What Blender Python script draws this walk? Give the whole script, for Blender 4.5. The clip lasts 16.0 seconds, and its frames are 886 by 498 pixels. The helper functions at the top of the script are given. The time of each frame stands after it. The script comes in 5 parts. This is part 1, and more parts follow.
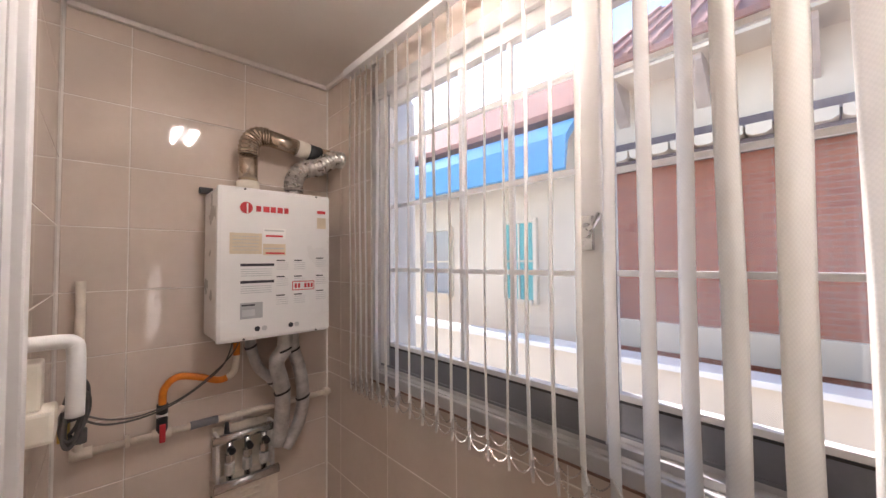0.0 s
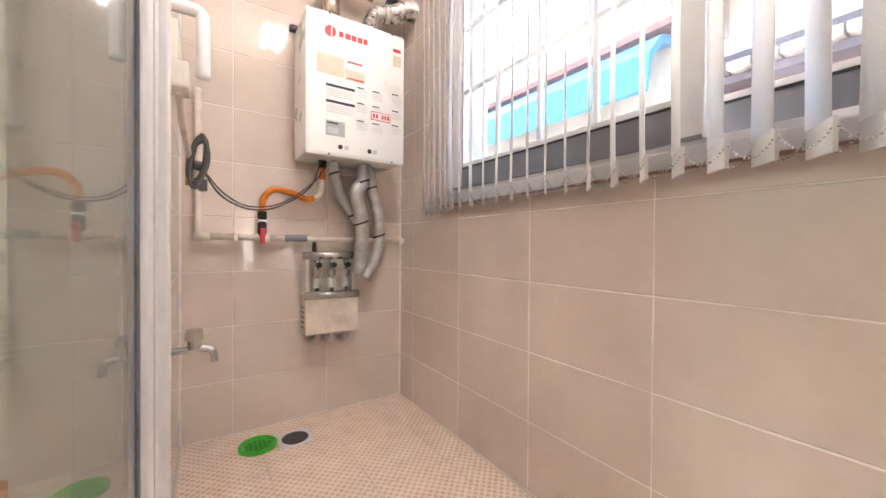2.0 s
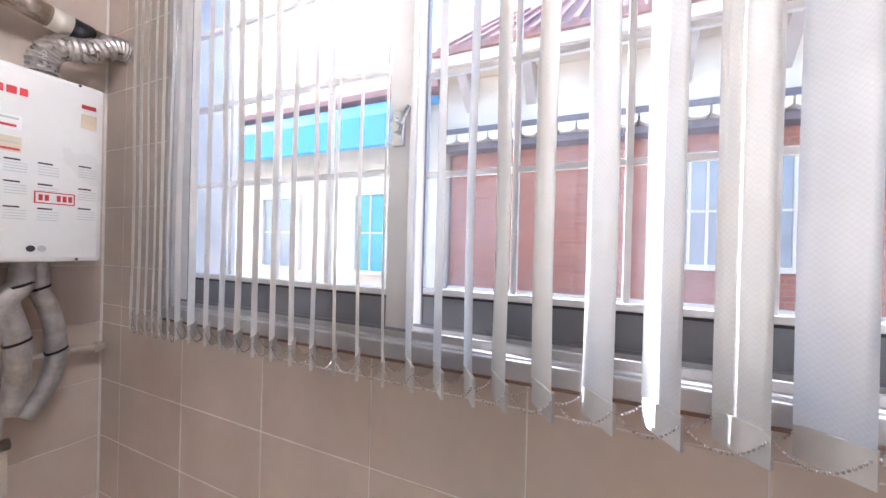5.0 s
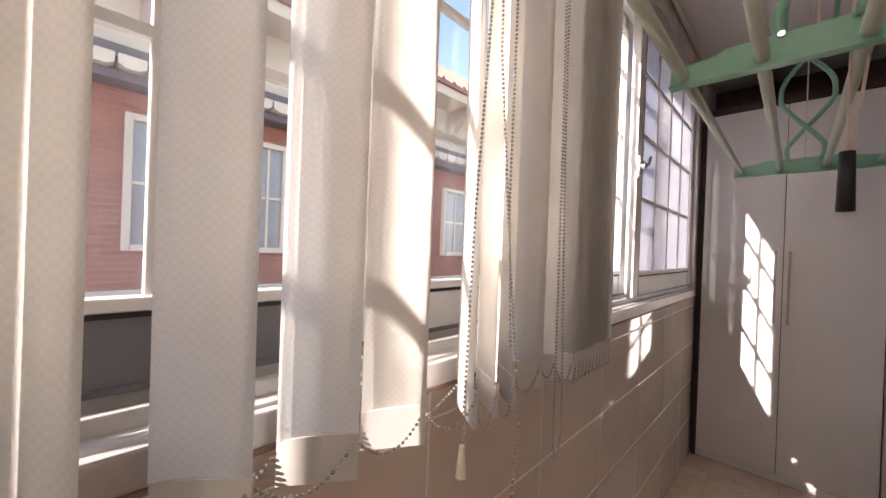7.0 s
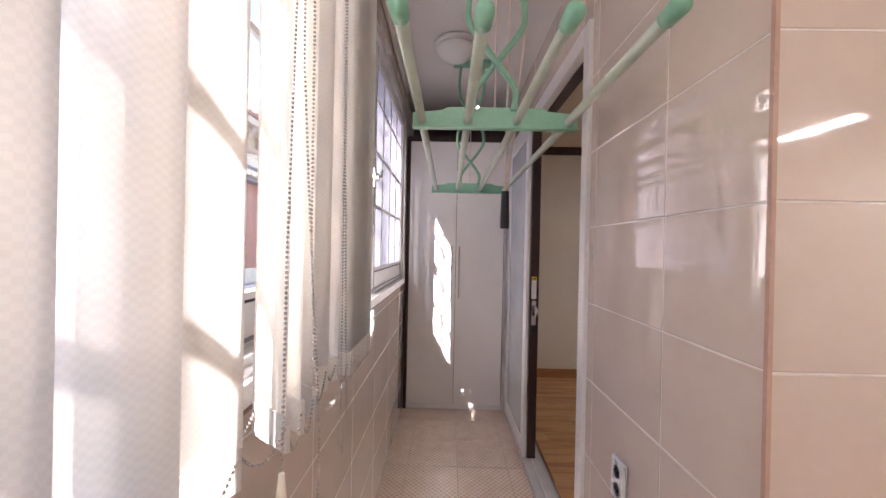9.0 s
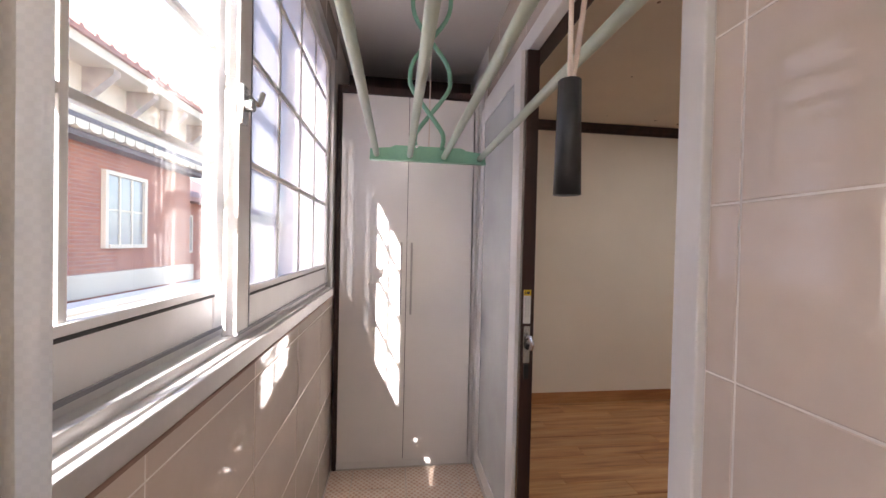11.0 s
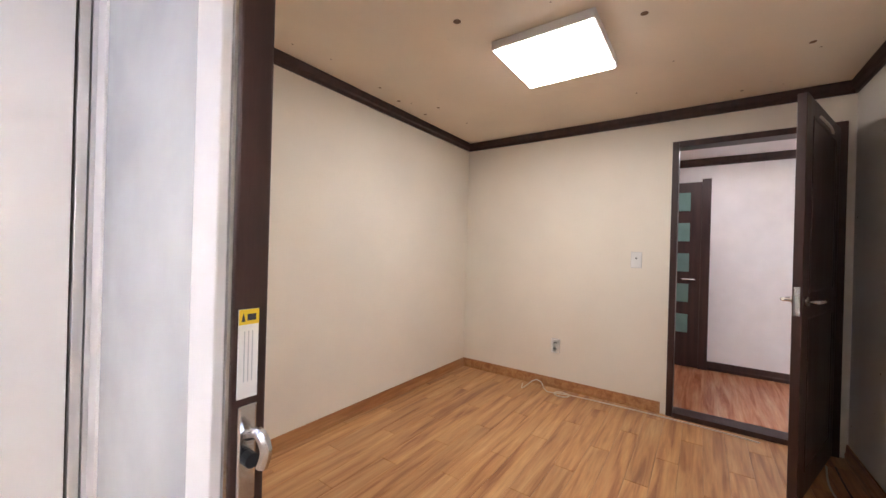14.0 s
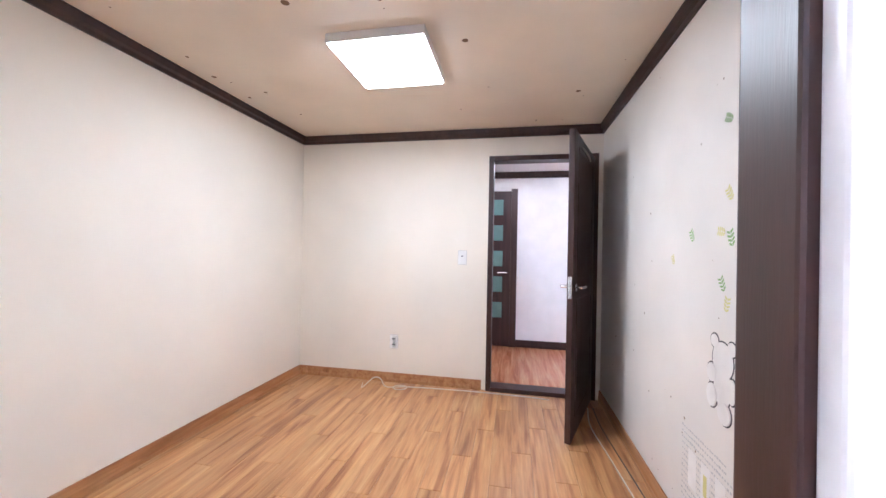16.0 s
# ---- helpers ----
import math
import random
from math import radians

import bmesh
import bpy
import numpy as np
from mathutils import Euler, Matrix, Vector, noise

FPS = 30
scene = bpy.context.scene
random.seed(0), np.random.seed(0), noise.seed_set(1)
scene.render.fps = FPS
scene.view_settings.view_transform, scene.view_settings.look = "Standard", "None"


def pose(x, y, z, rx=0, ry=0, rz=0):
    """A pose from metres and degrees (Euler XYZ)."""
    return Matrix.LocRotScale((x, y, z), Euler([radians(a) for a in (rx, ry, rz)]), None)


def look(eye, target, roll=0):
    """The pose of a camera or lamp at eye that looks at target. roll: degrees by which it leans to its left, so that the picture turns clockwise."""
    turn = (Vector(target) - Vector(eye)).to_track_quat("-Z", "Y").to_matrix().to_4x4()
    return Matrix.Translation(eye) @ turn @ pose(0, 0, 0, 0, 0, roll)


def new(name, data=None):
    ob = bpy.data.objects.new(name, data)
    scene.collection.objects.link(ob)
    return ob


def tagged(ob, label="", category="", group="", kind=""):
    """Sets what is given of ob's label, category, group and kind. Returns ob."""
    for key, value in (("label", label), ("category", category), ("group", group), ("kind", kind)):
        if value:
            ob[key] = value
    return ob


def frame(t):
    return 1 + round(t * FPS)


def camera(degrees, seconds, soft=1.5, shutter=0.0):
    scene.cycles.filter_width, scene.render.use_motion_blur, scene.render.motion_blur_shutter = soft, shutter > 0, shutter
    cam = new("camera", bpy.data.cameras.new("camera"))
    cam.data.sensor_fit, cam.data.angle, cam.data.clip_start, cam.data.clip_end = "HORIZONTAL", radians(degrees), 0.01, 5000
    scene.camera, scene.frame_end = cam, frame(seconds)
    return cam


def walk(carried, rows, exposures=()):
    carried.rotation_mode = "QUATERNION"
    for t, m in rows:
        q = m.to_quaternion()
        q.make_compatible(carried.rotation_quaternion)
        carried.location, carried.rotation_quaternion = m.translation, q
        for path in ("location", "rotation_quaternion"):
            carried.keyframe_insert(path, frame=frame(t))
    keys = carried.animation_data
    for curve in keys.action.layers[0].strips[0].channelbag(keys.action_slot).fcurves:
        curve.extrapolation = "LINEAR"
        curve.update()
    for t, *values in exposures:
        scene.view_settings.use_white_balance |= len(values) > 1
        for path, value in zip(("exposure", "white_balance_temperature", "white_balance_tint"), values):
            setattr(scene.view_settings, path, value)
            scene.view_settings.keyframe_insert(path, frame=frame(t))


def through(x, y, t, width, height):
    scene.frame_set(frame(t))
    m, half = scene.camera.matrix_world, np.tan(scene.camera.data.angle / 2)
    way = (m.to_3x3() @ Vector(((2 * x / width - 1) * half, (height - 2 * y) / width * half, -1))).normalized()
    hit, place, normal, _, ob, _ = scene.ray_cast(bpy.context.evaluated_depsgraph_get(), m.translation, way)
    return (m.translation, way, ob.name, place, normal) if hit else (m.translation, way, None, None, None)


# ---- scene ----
cam = camera(101.1, 16.0)
PATH = [
    (0, (0.905, 1.892, 1.561), (-0.464, 0.435, 1.628), -0.5),
    (0.5, (0.908, 1.891, 1.549), (-0.273, 0.278, 1.615), -0.1),
    (1, (0.93, 1.88, 1.333), (-0.236, 0.255, 1.377), 0.2),
    (1.5, (0.935, 1.879, 1.141), (-0.198, 0.23, 1.165), 0.4),
    (2, (0.937, 1.87, 0.853), (-0.161, 0.199, 0.833), 0.4),
    (2.5, (0.934, 1.84, 0.627), (-0.125, 0.144, 0.606), 0.6),
    (3, (0.906, 1.833, 0.652), (-0.085, 0.096, 0.638), 0.7),
    (3.5, (0.914, 1.823, 0.978), (-0.071, 0.082, 0.988), -0.0),
    (5.8, (0.688, 2.083, 1.347), (-1.31, 2.185, 1.333), 2.1),
    (6, (0.651, 2.108, 1.35), (-1.324, 2.424, 1.335), 1.9),
    (6.5, (0.502, 2.193, 1.301), (-1.283, 3.096, 1.301), 1.8),
    (7, (0.46, 2.184, 1.282), (-0.929, 3.623, 1.276), 2.1),
    (7.5, (0.432, 2.172, 1.299), (-0.497, 3.943, 1.297), 1.5),
    (8, (0.394, 2.192, 1.292), (-0.194, 4.103, 1.287), 1.4),
    (8.5, (0.373, 2.129, 1.29), (0.131, 4.114, 1.292), 1.2),
    (9, (0.349, 2.084, 1.317), (0.321, 4.084, 1.312), 1.2),
    (9.5, (0.403, 2.265, 1.343), (0.514, 4.261, 1.33), 1.1),
    (12, (0.324, 3.277, 1.282), (0.619, 5.255, 1.252), 1.5),
    (12.5, (0.366, 3.466, 1.251), (0.73, 5.432, 1.224), 1.7),
    (13, (0.438, 3.583, 1.25), (1.036, 5.492, 1.236), 1.8),
    (13.5, (0.503, 3.666, 1.259), (1.632, 5.317, 1.248), 1.8),
    (14, (0.589, 3.74, 1.255), (2.222, 4.894, 1.254), 1.6),
    (14.5, (0.609, 3.758, 1.259), (2.447, 4.546, 1.262), 1.3),
    (15, (0.614, 3.749, 1.261), (2.533, 4.31, 1.266), 0.9),
    (15.5, (0.603, 3.757, 1.262), (2.559, 4.17, 1.269), 1.0),
    (16, (0.6, 3.715, 1.266), (2.565, 4.09, 1.276), 1.1),
]
EXPOSURES = [(0, 2.05, 6500, 19), (0.5, 2.35, 6800, 16), (1, 2.6, 6700, 16), (1.5, 2.8, 6600, 13), (2.5, 3.7, 5700, 13), (3, 3.75, 5400, 14), (3.5, 3.55, 5400, 14), (6, 2.2, 6200, 16), (6.5, 2.0, 6900, 19), (7, 1.9, 6900, 19), (7.5, 2.1, 6900, 20), (8, 2.3, 6700, 20), (9, 2.65, 6400, 20), (9.5, 2.75, 6500, 20), (12, 2.85, 6700, 14), (12.5, 3.0, 6800, 14), (13, 3.2, 6800, 13), (13.5, 3.4, 6600, 12), (14, 3.95, 6300, 12), (14.5, 4.35, 6300, 12), (15, 4.5, 6100, 12), (15.5, 4.7, 5600, 12), (16, 4.6, 5300, 11)]
walk(cam, [(t, look(eye, target, roll)) for t, eye, target, roll in PATH], EXPOSURES)

# ---- light ----
world = bpy.data.worlds.new("sky")
scene.world = world
world.use_nodes = True
wn = world.node_tree
sky = wn.nodes.new("ShaderNodeTexSky")
sky.sky_type = "NISHITA"
sky.sun_disc = False
SUN = Vector((-1.0, -4.9, 1.95)).normalized()
sky.sun_elevation = math.asin(SUN.z)
sky.sun_rotation = math.atan2(SUN.x, SUN.y)
wn.links.new(sky.outputs[0], wn.nodes["Background"].inputs[0])
wn.nodes["Background"].inputs[1].default_value = 0.15
sun = bpy.data.lights.new("sun", "SUN")
sun.energy, sun.angle, sun.color = 5.0, radians(0.5), (1.0, 0.96, 0.91)
new("sun", sun).matrix_world = look((0, 0, 0), -SUN)


def area(name, m, sx, sy, watts, color):
    data = bpy.data.lights.new(name, "AREA")
    data.shape, data.size, data.size_y, data.energy, data.color = "RECTANGLE", sx, sy, watts, color
    ob = new(name, data)
    ob.matrix_world = m
    return ob


area("room_panel_light", pose(2.52, 4.395, 2.27), 0.48, 0.48, 0.52, (1.0, 0.97, 0.93))
area("kitchen_light", pose(2.9, 0.7, 2.2), 0.12, 0.5, 4, (1.0, 0.97, 0.92))
area("hall_light", pose(4.7, 3.6, 2.2), 0.5, 0.5, 0.4, (1.0, 0.9, 0.9))


# ---- materials ----
def nodes_of(name, color, rough=0.5, metal=0.0):
    mat = bpy.data.materials.new(name)
    mat.use_nodes = True
    nt = mat.node_tree
    b = nt.nodes["Principled BSDF"]
    b.inputs["Base Color"].default_value = (*color, 1)
    b.inputs["Roughness"].default_value = rough
    b.inputs["Metallic"].default_value = metal
    return mat, nt, b


def add(nt, kind, **kw):
    n = nt.nodes.new(kind)
    for k, v in kw.items():
        n.inputs[k.replace("_", " ")].default_value = v
    return n


def ramp(nt, src, stops):
    r = nt.nodes.new("ShaderNodeValToRGB")
    els = r.color_ramp.elements
    while len(els) < len(stops):
        els.new(0.5)
    for e, (p, c) in zip(els, stops):
        e.position, e.color = p, (*c, 1)
    nt.links.new(src, r.inputs[0])
    return r.outputs[0]


def surface(name, color, rough=0.5, metal=0.0, var=0.08, scale=6.0, fine=120.0, bump=0.05, each=0.0, stretch=(1, 1, 1), coat=0.0):
    """Colour with broad and fine variation, roughness wear and a fine relief, in metres."""
    mat, nt, b = nodes_of(name, color, rough, metal)
    geo = nt.nodes.new("ShaderNodeNewGeometry")
    mp = nt.nodes.new("ShaderNodeMapping")
    mp.inputs["Scale"].default_value = stretch
    nt.links.new(geo.outputs["Position"], mp.inputs[0])
    n1 = add(nt, "ShaderNodeTexNoise", Scale=scale, Detail=4.0)
    n2 = add(nt, "ShaderNodeTexNoise", Scale=fine, Detail=3.0)
    for n in (n1, n2):
        nt.links.new(mp.outputs[0], n.inputs["Vector"])
    dark = tuple(max(0, c * (1 - var * 1.6)) for c in color)
    light = tuple(min(1, c * (1 + var)) for c in color)
    col = ramp(nt, n1.outputs[0], [(0.3, dark), (0.7, light)])
    mix = nt.nodes.new("ShaderNodeMixRGB")
    mix.blend_type, mix.inputs[0].default_value = "OVERLAY", var
    nt.links.new(col, mix.inputs[1])
    nt.links.new(n2.outputs[0], mix.inputs[2])
    out = mix.outputs[0]
    if each:
        info = nt.nodes.new("ShaderNodeObjectInfo")
        hsv = nt.nodes.new("ShaderNodeHueSaturation")
        mr = add(nt, "ShaderNodeMapRange", To_Min=1 - each, To_Max=1 + each)
        nt.links.new(info.outputs["Random"], mr.inputs[0])
        nt.links.new(mr.outputs[0], hsv.inputs["Value"])
        nt.links.new(out, hsv.inputs["Color"])
        out = hsv.outputs[0]
    nt.links.new(out, b.inputs["Base Color"])
    mr = add(nt, "ShaderNodeMapRange", To_Min=max(0.02, rough * 0.8), To_Max=min(1, rough * 1.25))
    nt.links.new(n1.outputs[0], mr.inputs[0])
    nt.links.new(mr.outputs[0], b.inputs["Roughness"])
    if bump:
        bp = add(nt, "ShaderNodeBump", Strength=bump, Distance=0.004)
        nt.links.new(n2.outputs[0], bp.inputs["Height"])
        nt.links.new(bp.outputs[0], b.inputs["Normal"])
    b.inputs["Coat Weight"].default_value = coat
    return mat


def wood(name, a, bcol, c, rough, scale=(0.6, 9, 9), each=0.03):
    mat, nt, b = nodes_of(name, a, rough)
    geo = nt.nodes.new("ShaderNodeNewGeometry")
    info = nt.nodes.new("ShaderNodeObjectInfo")
    shift = nt.nodes.new("ShaderNodeVectorMath")
    shift.operation = "SCALE"
    comb = nt.nodes.new("ShaderNodeCombineXYZ")
    for i in range(3):
        nt.links.new(info.outputs["Random"], comb.inputs[i])
    nt.links.new(comb.outputs[0], shift.inputs[0])
    shift.inputs["Scale"].default_value = 37.0
    addv = nt.nodes.new("ShaderNodeVectorMath")
    nt.links.new(geo.outputs["Position"], addv.inputs[0])
    nt.links.new(shift.outputs[0], addv.inputs[1])
    mp = nt.nodes.new("ShaderNodeMapping")
    mp.inputs["Scale"].default_value = scale
    nt.links.new(addv.outputs[0], mp.inputs[0])
    n1 = add(nt, "ShaderNodeTexNoise", Scale=2.2, Detail=6.0, Distortion=0.8)
    n2 = add(nt, "ShaderNodeTexNoise", Scale=11.0, Detail=4.0)
    for n in (n1, n2):
        nt.links.new(mp.outputs[0], n.inputs["Vector"])
    col = ramp(nt, n1.outputs[0], [(0.3, c), (0.48, a), (0.7, bcol)])
    mix = nt.nodes.new("ShaderNodeMixRGB")
    mix.blend_type, mix.inputs[0].default_value = "OVERLAY", 0.3
    nt.links.new(col, mix.inputs[1])
    nt.links.new(n2.outputs[0], mix.inputs[2])
    hsv = nt.nodes.new("ShaderNodeHueSaturation")
    mr = add(nt, "ShaderNodeMapRange", To_Min=1 - each, To_Max=1 + each)
    nt.links.new(info.outputs["Random"], mr.inputs[0])
    nt.links.new(mr.outputs[0], hsv.inputs["Value"])
    nt.links.new(mix.outputs[0], hsv.inputs["Color"])
    nt.links.new(hsv.outputs[0], b.inputs["Base Color"])
    bp = add(nt, "ShaderNodeBump", Strength=0.06, Distance=0.003)
    nt.links.new(n2.outputs[0], bp.inputs["Height"])
    nt.links.new(bp.outputs[0], b.inputs["Normal"])
    return mat


def spotted(name, color, spot, rough, scale, size):
    """Wallpaper with sparse small specks of mould."""
    mat = surface(name, color, rough, var=0.04, scale=2.0, fine=260, bump=0.15)
    nt = mat.node_tree
    b = nt.nodes["Principled BSDF"]
    old = b.inputs["Base Color"].links[0].from_socket
    geo = nt.nodes.new("ShaderNodeNewGeometry")
    vor = add(nt, "ShaderNodeTexVoronoi", Scale=scale)
    nt.links.new(geo.outputs["Position"], vor.inputs["Vector"])
    big = add(nt, "ShaderNodeTexNoise", Scale=1.6)
    nt.links.new(geo.outputs["Position"], big.inputs["Vector"])
    lim = add(nt, "ShaderNodeMapRange", From_Min=0.42, From_Max=0.7, To_Min=0.0, To_Max=size)
    nt.links.new(big.outputs[0], lim.inputs[0])
    cmp = nt.nodes.new("ShaderNodeMath")
    cmp.operation = "LESS_THAN"
    nt.links.new(vor.outputs["Distance"], cmp.inputs[0])
    nt.links.new(lim.outputs[0], cmp.inputs[1])
    mix = nt.nodes.new("ShaderNodeMixRGB")
    mix.inputs[2].default_value = (*spot, 1)
    nt.links.new(cmp.outputs[0], mix.inputs[0])
    nt.links.new(old, mix.inputs[1])
    nt.links.new(mix.outputs[0], b.inputs["Base Color"])
    return mat


def floor_tile_mat():
    """Pale ceramic tile with rows of small pressed dots, turned 45 degrees."""
    mat, nt, b = nodes_of("dotted_floor_tile", (0.66, 0.52, 0.42), 0.33)
    geo = nt.nodes.new("ShaderNodeNewGeometry")
    mp = nt.nodes.new("ShaderNodeMapping")
    mp.inputs["Rotation"].default_value = (0, 0, radians(45))
    nt.links.new(geo.outputs["Position"], mp.inputs[0])
    vor = add(nt, "ShaderNodeTexVoronoi", Scale=46.0, Randomness=0.0)
    nt.links.new(mp.outputs[0], vor.inputs["Vector"])
    vor.voronoi_dimensions = "2D"
    n = add(nt, "ShaderNodeTexNoise", Scale=14.0, Detail=5.0)
    nt.links.new(geo.outputs["Position"], n.inputs["Vector"])
    dots = ramp(nt, vor.outputs["Distance"], [(0.28, (0.60, 0.40, 0.29)), (0.42, (0.74, 0.62, 0.52))])
    mix = nt.nodes.new("ShaderNodeMixRGB")
    mix.blend_type, mix.inputs[0].default_value = "OVERLAY", 0.35
    nt.links.new(dots, mix.inputs[1])
    nt.links.new(n.outputs[0], mix.inputs[2])
    nt.links.new(mix.outputs[0], b.inputs["Base Color"])
    bp = add(nt, "ShaderNodeBump", Strength=0.35, Distance=0.002)
    nt.links.new(vor.outputs["Distance"], bp.inputs["Height"])
    nt.links.new(bp.outputs[0], b.inputs["Normal"])
    return mat


def brick_mat(name, a, c, mortar):
    mat, nt, b = nodes_of(name, a, 0.85)
    geo = nt.nodes.new("ShaderNodeNewGeometry")
    sep = nt.nodes.new("ShaderNodeSeparateXYZ")
    nt.links.new(geo.outputs["Position"], sep.inputs[0])
    comb = nt.nodes.new("ShaderNodeCombineXYZ")
    nt.links.new(sep.outputs[1], comb.inputs[0])
    nt.links.new(sep.outputs[2], comb.inputs[1])
    br = nt.nodes.new("ShaderNodeTexBrick")
    br.inputs["Color1"].default_value = (*a, 1)
    br.inputs["Color2"].default_value = (*c, 1)
    br.inputs["Mortar"].default_value = (*mortar, 1)
    br.inputs["Scale"].default_value = 1.0
    br.inputs["Brick Width"].default_value, br.inputs["Row Height"].default_value = 0.21, 0.067
    br.inputs["Mortar Size"].default_value = 0.006
    nt.links.new(comb.outputs[0], br.inputs["Vector"])
    nt.links.new(br.outputs[0], b.inputs["Base Color"])
    return mat


def glass(name, tint=(1, 1, 1), rough=0.0):
    mat = bpy.data.materials.new(name)
    mat.use_nodes = True
    nt = mat.node_tree
    nt.nodes.remove(nt.nodes["Principled BSDF"])
    tr = nt.nodes.new("ShaderNodeBsdfTransparent")
    tr.inputs[0].default_value = (*tint, 1)
    gl = add(nt, "ShaderNodeBsdfGlossy", Roughness=rough)
    lw = add(nt, "ShaderNodeLayerWeight", Blend=0.5)
    pw = nt.nodes.new("ShaderNodeMath")
    pw.operation, pw.inputs[1].default_value = "POWER", 4.0
    nt.links.new(lw.outputs["Facing"], pw.inputs[0])
    fr = add(nt, "ShaderNodeMapRange", To_Min=0.045, To_Max=0.8)
    nt.links.new(pw.outputs[0], fr.inputs[0])
    mx = nt.nodes.new("ShaderNodeMixShader")
    nt.links.new(fr.outputs[0], mx.inputs[0])
    nt.links.new(tr.outputs[0], mx.inputs[1])
    nt.links.new(gl.outputs[0], mx.inputs[2])
    nt.links.new(mx.outputs[0], nt.nodes["Material Output"].inputs[0])
    return mat


def fabric_mat():
    mat, nt, b = nodes_of("blind_fabric", (0.86, 0.82, 0.77), 0.9)
    geo = nt.nodes.new("ShaderNodeNewGeometry")
    n = add(nt, "ShaderNodeTexNoise", Scale=9.0, Detail=3.0)
    nt.links.new(geo.outputs["Position"], n.inputs["Vector"])
    tc = nt.nodes.new("ShaderNodeTexCoord")
    ck = add(nt, "ShaderNodeTexChecker", Scale=190.0)
    nt.links.new(tc.outputs["Object"], ck.inputs["Vector"])
    col = ramp(nt, n.outputs[0], [(0.35, (0.92, 0.9, 0.87)), (0.65, (0.96, 0.945, 0.92))])
    weave = nt.nodes.new("ShaderNodeMixRGB")
    weave.blend_type, weave.inputs[0].default_value = "MULTIPLY", 0.035
    nt.links.new(col, weave.inputs[1])
    nt.links.new(ck.outputs[1], weave.inputs[2])
    col = weave.outputs[0]
    nt.links.new(col, b.inputs["Base Color"])
    bp = add(nt, "ShaderNodeBump", Strength=0.25, Distance=0.001)
    nt.links.new(ck.outputs[1], bp.inputs["Height"])
    nt.links.new(bp.outputs[0], b.inputs["Normal"])
    tl = nt.nodes.new("ShaderNodeBsdfTranslucent")
    warm = nt.nodes.new("ShaderNodeMixRGB")
    warm.blend_type, warm.inputs[0].default_value = "MULTIPLY", 1.0
    warm.inputs[2].default_value = (1.0, 0.99, 0.975, 1)
    nt.links.new(col, warm.inputs[1])
    nt.links.new(warm.outputs[0], tl.inputs[0])
    mx = nt.nodes.new("ShaderNodeMixShader")
    mx.inputs[0].default_value = 0.6
    nt.links.new(b.outputs[0], mx.inputs[1])
    nt.links.new(tl.outputs[0], mx.inputs[2])
    nt.links.new(mx.outputs[0], nt.nodes["Material Output"].inputs[0])
    return mat


def lamp_mat(name, color, strength):
    mat, nt, b = nodes_of(name, (0.9, 0.9, 0.9), 0.5)
    b.inputs["Emission Color"].default_value = (*color, 1)
    b.inputs["Emission Strength"].default_value = strength
    return mat


def filmed(mat, lo=0.3, hi=0.6, through=False):
    """Adds a pale dusty film to a glass; through: the film lets light pass."""
    nt = mat.node_tree
    out = nt.nodes["Material Output"]
    old = out.inputs[0].links[0].from_socket
    df = add(nt, "ShaderNodeBsdfTranslucent" if through else "ShaderNodeBsdfDiffuse", Color=(0.5, 0.5, 0.56, 1) if through else (0.8, 0.81, 0.83, 1))
    geo = nt.nodes.new("ShaderNodeNewGeometry")
    n = add(nt, "ShaderNodeTexNoise", Scale=3.0, Detail=5.0)
    nt.links.new(geo.outputs["Position"], n.inputs["Vector"])
    mr = add(nt, "ShaderNodeMapRange", To_Min=lo, To_Max=hi)
    nt.links.new(n.outputs[0], mr.inputs[0])
    mx = nt.nodes.new("ShaderNodeMixShader")
    nt.links.new(mr.outputs[0], mx.inputs[0])
    nt.links.new(old, mx.inputs[1])
    nt.links.new(df.outputs[0], mx.inputs[2])
    nt.links.new(mx.outputs[0], out.inputs[0])
    return mat


TILE = surface("beige_glazed_tile", (0.70, 0.595, 0.515), 0.05, var=0.05, scale=3.0, fine=30, bump=0.012, each=0.025, coat=0.6)
GROUT = surface("pale_grout", (0.84, 0.79, 0.74), 0.8, var=0.1, fine=300)
GROUT_FLOOR = surface("floor_grout", (0.62, 0.55, 0.48), 0.85, var=0.12, fine=300)
FLOORTILE = floor_tile_mat()
CEIL = surface("ceiling_panel", (0.74, 0.69, 0.64), 0.6, var=0.04, scale=1.5)
WHITE = surface("white_metal_frame", (0.78, 0.76, 0.75), 0.32, var=0.05, scale=5, bump=0.02)
ALU = surface("aluminium_frame", (0.66, 0.64, 0.63), 0.38, metal=0.35, var=0.07, scale=7, bump=0.02)
GREYPANEL = surface("grey_lower_panel", (0.21, 0.21, 0.23), 0.4, var=0.06)
RUBBER = surface("dark_gasket", (0.03, 0.028, 0.028), 0.6)
SEALB = surface("brown_sealant", (0.26, 0.16, 0.12), 0.6)
BROWN = surface("dark_brown_laminate", (0.042, 0.017, 0.014), 0.42, var=0.25, scale=3, stretch=(8, 8, 0.6), fine=50)
GLASS = filmed(glass("dusty_window_glass", (0.97, 0.98, 0.98)), -0.08, 0.13, True)
DOORGLASS = glass("dusty_door_glass", (0.80, 0.87, 0.86), 0.03)
FILMGLASS = filmed(glass("filmed_door_glass", (0.85, 0.9, 0.9), 0.03))
HAZEGLASS = filmed(glass("hazy_window_glass", (0.95, 0.96, 0.97)), 0.55, 0.9, True)
FABRIC = fabric_mat()
